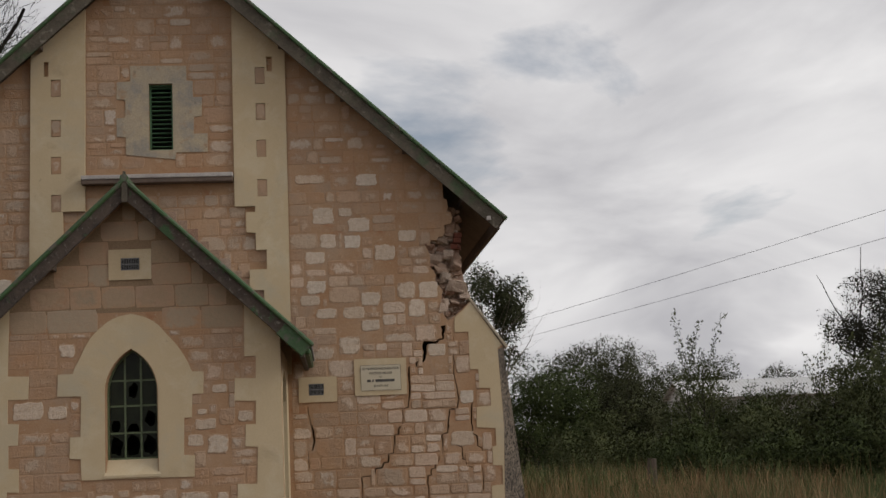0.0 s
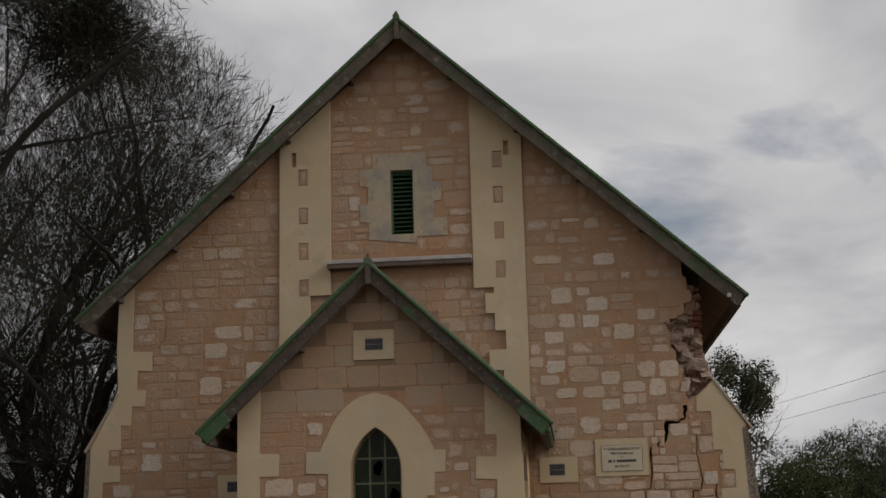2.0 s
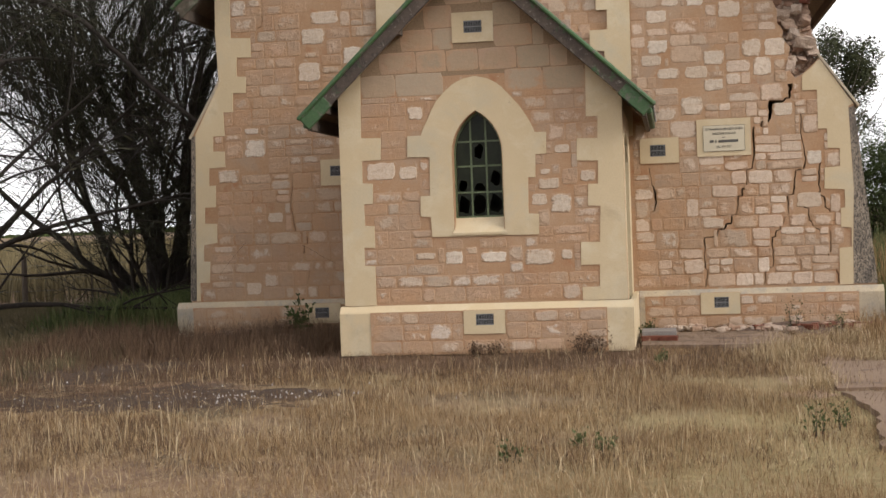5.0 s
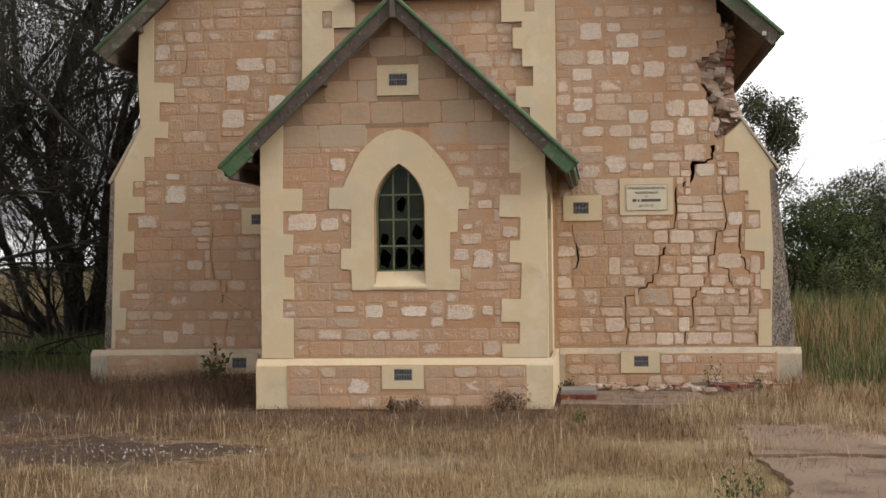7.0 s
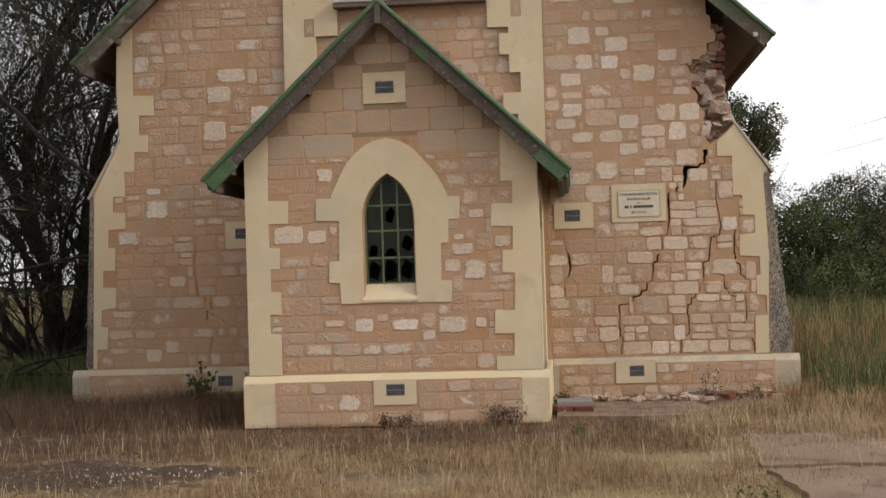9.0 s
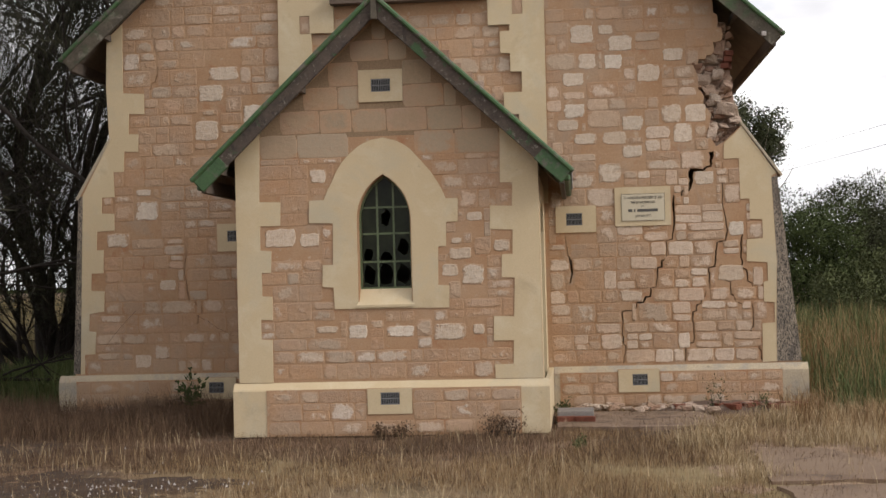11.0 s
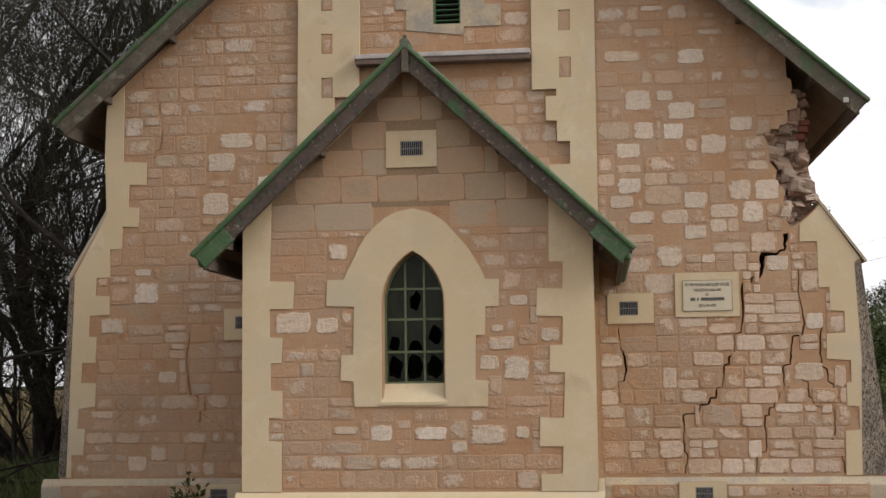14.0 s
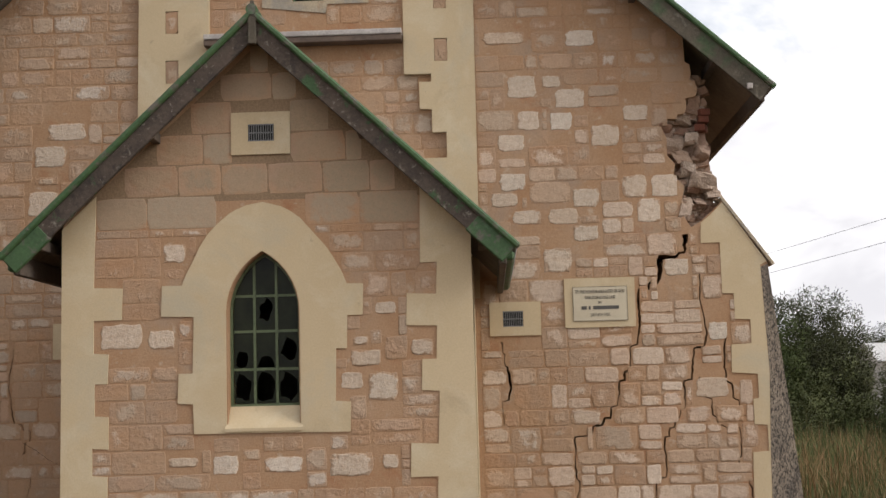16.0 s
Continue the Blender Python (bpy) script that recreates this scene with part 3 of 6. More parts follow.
MAIN = [(-4.86, 0.0), (5.04, 0.0), (5.04, 0.5), (4.80, 3.04), (4.36, 3.72), (4.26, 3.62), (4.12, 3.50), (4.02, 3.44), (3.95, 3.55), (3.93, 3.72), (3.97, 3.88), (3.86, 4.0), (3.88, 4.12),
        (3.80, 4.22), (3.80, 4.40), (3.74, 4.55), (3.79, 4.57), (3.83, 4.615), (3.91, 4.61), (3.93, 4.66), (4.00, 4.665), (4.03, 4.74), (4.02, 4.83), (4.13, 4.85), (4.15, 4.93), (4.13, 5.01), (4.07, 5.03), (4.09, 5.10), (4.08, 5.2), (4.03, 5.23), (4.02, 5.50), (0.01, 9.14), (-4.30, 5.23), (-4.32, 4.55), (-4.29, 3.82), (-4.74, 3.01)]
front_wall = part("gable_wall", slab(MAIN, [LOUVRE, *holes_crack], YM, YM + 0.42), mat_mortar, church, "salmon sandstone gable wall with stepped cracks and a collapsed corner")
porch_gable = [(-1.79, 0.0), (1.71, 0.0), (1.71, 3.17), (-0.09, 4.87), (-1.79, 3.25)]
porch_wall = part("porch_wall", slab(porch_gable, [arch(-0.375, 0.235, 1.48, 2.47, 2.985)], 0.0, 0.38), mat_mortar, church, "porch gable wall of coursed sandstone with a pointed window")

# hidden sides, backs and floors that close the building
part("side_wall", boxed(-1.79, -1.45, 0.38, YM, 0, 2.95), mat_mortar, church)
bm = slab([(0.38, 0.0), (0.62, 0.0), (0.62, 2.35), (0.75, 2.60), (1.4, 2.74), (2.05, 2.60), (2.18, 2.35), (2.18, 0.0), (YM, 0.0), (YM, 2.95), (0.38, 2.95)], [], 0, 0.34)
bmesh.ops.transform(bm, matrix=Matrix(((0, -1, 0, 1.71), (1, 0, 0, 0), (0, 0, 1, 0), (0, 0, 0, 1))), verts=bm.verts)
side = part("side_wall", bm, mat_render, church, "cream rendered porch side with an arched doorway")
part("porch_door", boxed(1.40, 1.46, 0.62, 2.18, 0.05, 2.74), mat_door, church, "weathered grey-green porch door")
for x0, x1 in ((-4.30, -3.90), (3.85, 4.25)):
    part("side_wall", boxed(x0, x1, YM + 0.42, 15.0, 0, 5.0), mat_mortar, church)
part("rear_wall", slab([(-4.3, 0), (4.25, 0), (4.25, 5.1), (0, 8.9), (-4.3, 5.1)], [], 15.0, 15.4), mat_mortar, church)
part("inner_wall", boxed(-1.44, 1.36, 2.5, 2.6, 0, 3.0), mat_plaster, church)

# plinths
def plinth(x0, x1, y, z_top, parent, back):
    bm = bmesh.new()
    prof = [(back, 0.0), (y, 0.0), (y, z_top - 0.09), (y + 0.012, z_top - 0.07), (back, z_top)]
    a = [bm.verts.new((x0, p, q)) for p, q in prof]
    b = [bm.verts.new((x1, p, q)) for p, q in prof]
    for i in range(len(prof)):
        j = (i + 1) % len(prof)
        bm.faces.new((a[i], b[i], b[j], a[j]))
    bm.faces.new(a[::-1])
    bm.faces.new(b)
    bmesh.ops.recalc_face_normals(bm, faces=bm.faces)
    return bm


porch_plinth = part("plinth", plinth(-1.86, 1.78, -0.075, 0.615, church, -0.002), mat_render, church, "cream rendered porch plinth")
part("plinth", boxed(1.712, 1.78, 0.0, YM - 0.08, 0, 0.55, bevel=0.01), mat_render, church)
main_plinth_r = part("plinth", plinth(1.785, 5.12, YM - 0.075, 0.55, church, YM - 0.002), mat_render_grey, church, "weathered plinth of the gable wall")
main_plinth_l = part("plinth", plinth(-5.05, -1.88, YM - 0.075, 0.56, church, YM - 0.002), mat_render_grey, church, "weathered plinth of the gable wall")

# cream quoins and surrounds, slightly proud
QL = [(-4.76, 0.575), (-4.68, 3.06), (-4.285, 3.80), (-4.315, 4.55), (-4.295, 5.21), (-4.07, 5.42), (-4.08, 4.46), (-3.78, 4.44), (-3.78, 4.16), (-4.00, 4.17), (-4.01, 3.89), (-3.87, 3.88), (-3.88, 3.64),
      (-4.08, 3.65), (-4.09, 3.37), (-4.24, 3.37), (-4.23, 3.02), (-4.41, 3.02), (-4.42, 2.80), (-4.24, 2.79), (-4.24, 2.56), (-4.49, 2.55), (-4.50, 2.29), (-4.40, 2.29), (-4.41, 1.97), (-4.58, 1.97), (-4.59, 1.73),
      (-4.40, 1.72), (-4.41, 1.44), (-4.62, 1.41), (-4.63, 1.17), (-4.53, 1.16), (-4.55, 0.85), (-4.70, 0.85), (-4.70, 0.575)]
QR = [(4.72, 0.565), (4.73, 1.1), (4.76, 1.9), (4.72, 3.02), (4.79, 3.06), (4.355, 3.70), (4.26, 3.60), (4.12, 3.48), (4.11, 3.27), (4.31, 3.27), (4.31, 2.73), (4.43, 2.73), (4.43, 2.46), (4.59, 2.45), (4.59, 2.20), (4.38, 2.19), (4.37, 1.90),
      (4.64, 1.88), (4.64, 1.63), (4.58, 1.62), (4.58, 1.36), (4.715, 1.35), (4.715, 1.08), (4.55, 1.07), (4.54, 0.565)]
part("quoin", slab(QL, [], YM - 0.012, YM + 0.02), mat_render, front_wall, "cream rendered quoins")
part("quoin", slab(QR, [], YM - 0.012, YM + 0.02), mat_render, front_wall, "cream rendered quoins")
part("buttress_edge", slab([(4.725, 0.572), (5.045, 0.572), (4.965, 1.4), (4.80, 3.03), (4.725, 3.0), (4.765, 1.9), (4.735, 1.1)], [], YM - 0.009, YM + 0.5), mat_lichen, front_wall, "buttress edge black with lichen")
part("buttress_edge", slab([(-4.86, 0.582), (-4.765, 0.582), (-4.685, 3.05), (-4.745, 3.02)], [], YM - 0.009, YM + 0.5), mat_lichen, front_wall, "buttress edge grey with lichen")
for a, b in (((4.34, YM + 0.2, 3.755), (4.86, YM + 0.2, 3.02)), ((-4.27, YM + 0.2, 3.85), (-4.77, YM + 0.2, 3.0))):
    part("coping", beam(bmesh.new(), a, b, 0.46, 0.035), mat_render_grey, front_wall, "thin coping on the buttress slope")

PIL_L = [(-1.40, 3.6), (-1.40, 5.17), (-1.09, 5.17), (-1.07, 8.14), (-1.84, 7.45), (-1.87, 3.6)]
PIL_R = [(1.77, 2.75), (1.79, 7.51), (1.03, 8.19), (1.02, 5.18), (1.31, 5.18), (1.31, 5.09), (1.18, 5.09), (1.18, 4.80), (1.31, 4.79), (1.31, 4.54), (1.46, 4.54), (1.46, 4.26), (1.21, 4.26), (1.21, 3.97), (1.41, 3.96), (1.41, 2.75)]
squares_l = [rect(-1.56, -1.42, z - 0.125, z + 0.125) for z in (6.97, 6.38, 5.84, 5.29)]
squares_r = [rect(1.35, 1.49, z - 0.125, z + 0.125) for z in (7.10, 6.56, 6.02, 5.44)]
niche_l, niche_r = [rect(-1.66, -1.59, 7.14, 7.36)], [rect(1.52, 1.60, 7.16, 7.38)]
part("pilaster", slab(PIL_L, squares_l + niche_l, YM - 0.06, YM), mat_render, front_wall, "cream rendered pilaster with small stone insets")
part("pilaster", slab(PIL_R, squares_r + niche_r, YM - 0.06, YM), mat_render, front_wall, "cream rendered pilaster with small stone insets")
LSUR = [(-0.44, 7.29), (-0.44, 7.06), (-0.63, 7.05), (-0.64, 6.80), (-0.51, 6.79), (-0.52, 6.52), (-0.64, 6.52), (-0.64, 6.25), (-0.51, 6.24), (-0.51, 5.98), (0.18, 5.90), (0.20, 6.0), (0.65, 6.0), (0.65, 6.27), (0.45, 6.27), (0.46, 6.52), (0.57, 6.53), (0.58, 6.81), (0.45, 6.81), (0.45, 7.05), (0.36, 7.06), (0.36, 7.28)]
part("window_surround", slab(LSUR, [LOUVRE], YM - 0.014, YM + 0.02), mat_render_grey, front_wall, "weathered grey-cream louvre surround")

PQL = [(-1.80, 0.62), (-1.795, 3.22), (-1.50, 3.50), (-1.52, 2.71), (-1.27, 2.70), (-1.28, 2.43), (-1.52, 2.43), (-1.52, 2.15), (-1.39, 2.14), (-1.40, 1.89), (-1.51, 1.89), (-1.51, 1.62), (-1.39, 1.61), (-1.39, 1.34),
       (-1.53, 1.35), (-1.53, 1.12), (-1.40, 1.11), (-1.40, 0.62)]
PQR = [(1.715, 0.62), (1.17, 0.62), (1.17, 0.78), (1.38, 0.78), (1.39, 1.05), (1.16, 1.05), (1.17, 1.33), (1.40, 1.32), (1.42, 1.76), (1.27, 1.77), (1.28, 2.03), (1.40, 2.03), (1.41, 2.31), (1.15, 2.32), (1.16, 2.59), (1.41, 2.58), (1.42, 2.85), (1.28, 2.85), (1.29, 3.54), (1.715, 3.14)]
outer_arch = [(0.61, 2.79), (0.55, 2.90), (0.48, 3.01), (0.39, 3.115), (0.26, 3.265), (0.18, 3.325), (0.095, 3.37), (-0.06, 3.41), (-0.205, 3.385), (-0.28, 3.355), (-0.345, 3.32), (-0.45, 3.235), (-0.54, 3.14), (-0.61, 3.03), (-0.66, 2.92), (-0.72, 2.81)]
PSUR = [(-0.66, 1.45), (0.66, 1.44), (0.67, 1.69), (0.54, 1.70), (0.55, 2.14), (0.64, 2.14), (0.65, 2.42), (0.78, 2.42), (0.79, 2.685), (0.65, 2.69), *outer_arch, (-0.76, 2.71), (-0.93, 2.71), (-0.94, 2.45), (-0.66, 2.44), (-0.67, 1.96), (-0.79, 1.96), (-0.80, 1.71), (-0.67, 1.70)]
part("quoin", slab(PQL, [], -0.012, 0.02), mat_render, porch_wall, "cream rendered quoins")
part("quoin", slab(PQR, [], -0.012, 0.02), mat_render, porch_wall, "cream rendered quoins")
part("window_surround", slab(PSUR, [[(x, z) for x, z in arch(-0.385, 0.245, 1.50, 2.47, 2.99)]], -0.014, 0.02), mat_render, porch_wall, "cream pointed surround of the porch window")
bm = bmesh.new()
sv = [bm.verts.new(v) for v in ((-0.40, -0.03, 1.462), (0.265, -0.03, 1.462), (0.265, -0.03, 1.49), (-0.40, -0.03, 1.49), (-0.375, 0.36, 1.690), (0.235, 0.36, 1.690), (-0.375, 0.36, 1.475), (0.235, 0.36, 1.475))]
mid = [bm.verts.new(v) for v in ((-0.375, 0.125, 1.672), (0.235, 0.125, 1.672))]
bm.faces.new((mid[0], mid[1], sv[5], sv[4]))
bm.faces.new((sv[3], sv[2], mid[1], mid[0]))
for f in ((0, 1, 2, 3), (6, 7, 1, 0)):
    bm.faces.new([sv[i] for i in f])
bmesh.ops.recalc_face_normals(bm, faces=bm.faces)
part("window_sill", bm, mat_render, porch_wall, "sloped cream sill with brown water stains")


# air vents: plate with a barred opening, the hollow's shade painted behind
def air_vent(x0, x1, z0, z1, gx0, gx1, gz0, gz1, y, parent):
    plate = part("air_vent", slab(rect(x0, x1, z0, z1), [rect(gx0, gx1, gz0, gz1)], y - 0.018, y + 0.03), mat_render, parent, "cream plate with a dark iron grille")
    # near-black sheet on the unpierced wall stands in for the shade of a hollow
    part_in(plate, "dark_backing", boxed(gx0 + 0.001, gx1 - 0.001, y - 0.0065, y + 0.004, gz0 + 0.001, gz1 - 0.001), mat_black)
    bm = bmesh.new()
    n = 11
    for i in range(n):
        x = gx0 + (gx1 - gx0) * (i + 0.5) / n
        box(bm, x - 0.0034, x + 0.0034, y - 0.0165, y - 0.0085, gz0, gz1)
    box(bm, gx0, gx1, y - 0.0135, y - 0.0075, (gz0 + gz1) / 2 - 0.005, (gz0 + gz1) / 2 + 0.005)
    for z in (gz0, gz1 - 0.01):
        box(bm, gx0, gx1, y - 0.0155, y - 0.0075, z, z + 0.01)
    part_in(plate, "grille", bm, mat_vent)


def part_in(parent, name, bm, mat, label=""):
    return part(name, bm, mat, parent, label)


VENT_TOP = (-0.325, 0.185, 3.825, 4.195, -0.18, 0.045, 3.94, 4.09)
VENT_PLINTH = (-0.295, 0.215, 0.245, 0.535, -0.145, 0.075, 0.35, 0.49)
VENT_MAIN = (1.86, 2.40, 2.345, 2.70, 2.0, 2.215, 2.44, 2.605)
VENT_LEFT = (-2.785, -2.30, 2.225, 2.605, -2.645, -2.43, 2.36, 2.51)
VENT_LOW_R = (2.635, 3.175, 0.20, 0.50, 2.82, 3.02, 0.29, 0.44)
VENT_LOW_L = (-3.07, -2.55, 0.21, 0.50, -2.93, -2.72, 0.29, 0.44)
air_vent(*VENT_TOP, 0.0, church)
air_vent(*VENT_PLINTH, -0.075, church)
air_vent(*VENT_MAIN, YM, church)
air_vent(*VENT_LEFT, YM, church)
air_vent(*VENT_LOW_R, YM - 0.075, church)
air_vent(*VENT_LOW_L, YM - 0.075, church)

# louvre and ledge
louvre = part("louvre", slab(rect(-0.18, 0.16, 6.04, 7.02), [rect(-0.155, 0.135, 6.065, 6.995)], YM + 0.06, YM + 0.12), mat_green_slat, church, "green timber louvre in a deep opening")
for i in range(14):
    z = 6.085 + i * 0.0665
    part("slat", beam(bmesh.new(), (-0.16, YM + 0.10, z + 0.02), (0.14, YM + 0.10, z + 0.02), 0.085, 0.012, 0.003), mat_green_slat, louvre).rotation_euler = (0, 0, 0)
# near-black sheet behind the slats, painted as the opening's inner shade
part("dark_backing", boxed(-0.18, 0.16, YM + 0.30, YM + 0.33, 6.04, 7.02), mat_black, louvre)
bm = boxed(-1.12, 1.01, YM - 0.20, YM, 5.60, 5.66, bevel=0.012)
ledge = part("ledge", bm, mat_ledge, church, "pale weathered ledge with a painted strip of shade below")
# dark brown strip draws the shadow that the ledge throws below itself
part("ledge_shade_strip", boxed(-1.12, 1.005, YM - 0.185, YM, 5.535, 5.60, bevel=0.01), mat_ledge_shade, ledge)

# porch window: frame, bars, panes with broken glass
def clip_poly(poly, keep):
    """Cut a polygon by the convex shape keep (counter-clockwise)."""
    out = poly
    for i in range(len(keep)):
        (ax, az), (bx, bz) = keep[i], keep[(i + 1) % len(keep)]
        src, out = out, []
        for k in range(len(src)):
            p, q = src[k - 1], src[k]
            sp = (bx - ax) * (p[1] - az) - (bz - az) * (p[0] - ax)
            sq = (bx - ax) * (q[1] - az) - (bz - az) * (q[0] - ax)
            if (sp >= 0) != (sq >= 0):
                t = sp / (sp - sq)
                out.append((p[0] + (q[0] - p[0]) * t, p[1] + (q[1] - p[1]) * t))
            if sq >= 0:
                out.append(q)
        if not out:
            return []
    return out


def inset_arch(d):
    return arch(-0.375 + d, 0.235 - d, 1.67 + d, 2.47, 2.985 - d * 1.25)


mat_glass = bpy.data.materials.new("dusty_green_glass")
mat_glass.use_nodes = True
gn = mat_glass.node_tree
gp = gn.nodes["Principled BSDF"]
gp.inputs["Base Color"].default_value = (0.03, 0.036, 0.028, 1)
gp.inputs["Roughness"].default_value = 0.22
gp.inputs["Specular IOR Level"].default_value = 0.13
gcol = mixer(gn, stepped(gn, noise_out(gn, 5.0, 5.0), 0.3, 0.7), (0.009, 0.011, 0.007), (0.022, 0.026, 0.014))
gn.links.new(gcol, gp.inputs["Base Color"])
gb = gn.nodes.new("ShaderNodeBump")
gb.inputs["Strength"].default_value, gb.inputs["Distance"].default_value = 0.3, 0.004
gn.links.new(noise_out(gn, 60.0, 2.0), gb.inputs["Height"])
gn.links.new(gb.outputs[0], gp.inputs["Normal"])

window = part("window", slab(WIN, [inset_arch(0.022)], 0.13, 0.175), mat_frame, church, "pointed window with green bars and broken panes")
xs = [-0.353, -0.165, 0.025, 0.213]
zs = [1.692, 1.985, 2.31, 2.615, 2.96]
for x in xs[1:3]:
    top = max(z for px, z in clip_poly(rect(x - 0.001, x + 0.001, 1.68, 3.1), inset_arch(0.02)))
    part("glazing_bar", boxed(x - 0.011, x + 0.011, 0.135, 0.17, 1.685, top), mat_frame, window)
for z in zs[1:4]:
    row = clip_poly(rect(-0.4, 0.3, z - 0.001, z + 0.001), inset_arch(0.02))
    part("glazing_bar", boxed(min(p[0] for p in row), max(p[0] for p in row), 0.138, 0.168, z - 0.011, z + 0.011), mat_frame, window)
broken = {(0, 0): (0.45, 0.45, 1.1), (1, 0): (0.5, 0.5, 1.35), (2, 0): (0.55, 0.5, 1.25), (0, 1): (0.4, 0.22, 0.75), (1, 1): (0.5, 0.15, 0.85), (2, 1): (0.62, 0.5, 1.0), (1, 2): (0.5, 0.6, 0.85)}
for c in range(3):
    for r in range(4):
        cell = clip_poly(rect(xs[c] + 0.008, xs[c + 1] - 0.008, zs[r] + 0.008, zs[r + 1] - 0.008), inset_arch(0.024))
        if len(cell) < 3:
            continue
        gaps = []
        if (c, r) in broken:
            fx, fz, s = broken[c, r]
            cx, cz = xs[c] + (xs[c + 1] - xs[c]) * fx, zs[r] + (zs[r + 1] - zs[r]) * fz
            gap = []
            for i in range(13):
                a = 2 * math.pi * i / 13
                k = rng.uniform(0.62, 1.1) * s * 0.5
                gap.append((min(max(cx + math.cos(a) * k * 0.17, xs[c] + 0.016), xs[c + 1] - 0.016), min(max(cz + math.sin(a) * k * 0.24, zs[r] + 0.016), zs[r + 1] - 0.016)))
            gaps = [gap]
        part("pane", slab(cell, gaps, 0.150, 0.154), mat_glass, window)

# memorial plaque: words that can be read, bars for the name
plaque = part("plaque", slab(rect(2.655, 3.395, 2.41, 2.93), [], YM - 0.022, YM + 0.02), mat_render, church, "cream bordered memorial stone with dark lettering")
part("plaque_panel", slab(rect(2.745, 3.31, 2.48, 2.835), [], YM - 0.030, YM - 0.0225), mat_plaque, plaque, "pale inset panel")
part("panel_border", slab(rect(2.742, 3.313, 2.477, 2.838), [rect(2.7455, 3.3095, 2.4805, 2.8345)], YM - 0.0325, YM - 0.026), mat_letter, plaque)


def words(text, x, z, size, squeeze=1.0):
    cu = bpy.data.curves.new("lettering", "FONT")
    cu.body, cu.size, cu.align_x, cu.align_y, cu.extrude = text, size, "CENTER", "CENTER", 0.001
    cu.offset = 0.0002
    tmp = new("lettering", cu)
    tmp.matrix_world = Matrix.LocRotScale((x, YM - 0.0325, z), Euler((radians(90), 0, 0)), (squeeze, 1, 1))
    bpy.context.view_layer.update()
    me = bpy.data.meshes.new_from_object(tmp.evaluated_get(bpy.context.evaluated_depsgraph_get()))
    me.transform(tmp.matrix_world)
    bpy.data.objects.remove(tmp)
    me.materials.clear()
    mesh_part("lettering", me, mat_letter, plaque, "dark painted capital letters")


words("TO THE HONOUR AND GLORY OF GOD", 3.027, 2.785, 0.050, 0.56)
words("THIS STONE WAS LAID", 3.027, 2.722, 0.046, 0.68)
words("BY", 3.027, 2.667, 0.036)
for x0, x1 in ((2.83, 2.885), (2.905, 2.925), (2.95, 3.22)):
    part("name_bar", boxed(x0, x1, YM - 0.0335, YM - 0.0295, 2.598, 2.634), mat_letter, plaque)
words("JULY 6TH 1927.", 3.027, 2.540, 0.046, 0.68)


# ---- roofs ----
def corrugated(x_ridge, z_ridge, x_eave, z_eave, y0, y1, waves):
    n = waves * 4
    verts, faces = [], []
    d = Vector((x_eave - x_ridge, 0, z_eave - z_ridge)).normalized()
    up = Vector((-d.z, 0, d.x)) if x_eave > x_ridge else Vector((d.z, 0, -d.x))
    for t in (0.0, 0.010):
        for i in range(n + 1):
            y = y0 + (y1 - y0) * i / n
            k = up * (0.009 * math.sin(i * math.pi / 2) + t - 0.01)
            verts += [(x_ridge + k.x, y, z_ridge + k.z), (x_eave + k.x, y, z_eave + k.z)]
    m = 2 * (n + 1)
    for i in range(n):
        a = 2 * i
        faces += [(a, a + 1, a + 3, a + 2), (m + a, m + a + 2, m + a + 3, m + a + 1), (a + 1, m + a + 1, m + a + 3, a + 3)]
    return raw_mesh("sheet_roof", verts, faces)


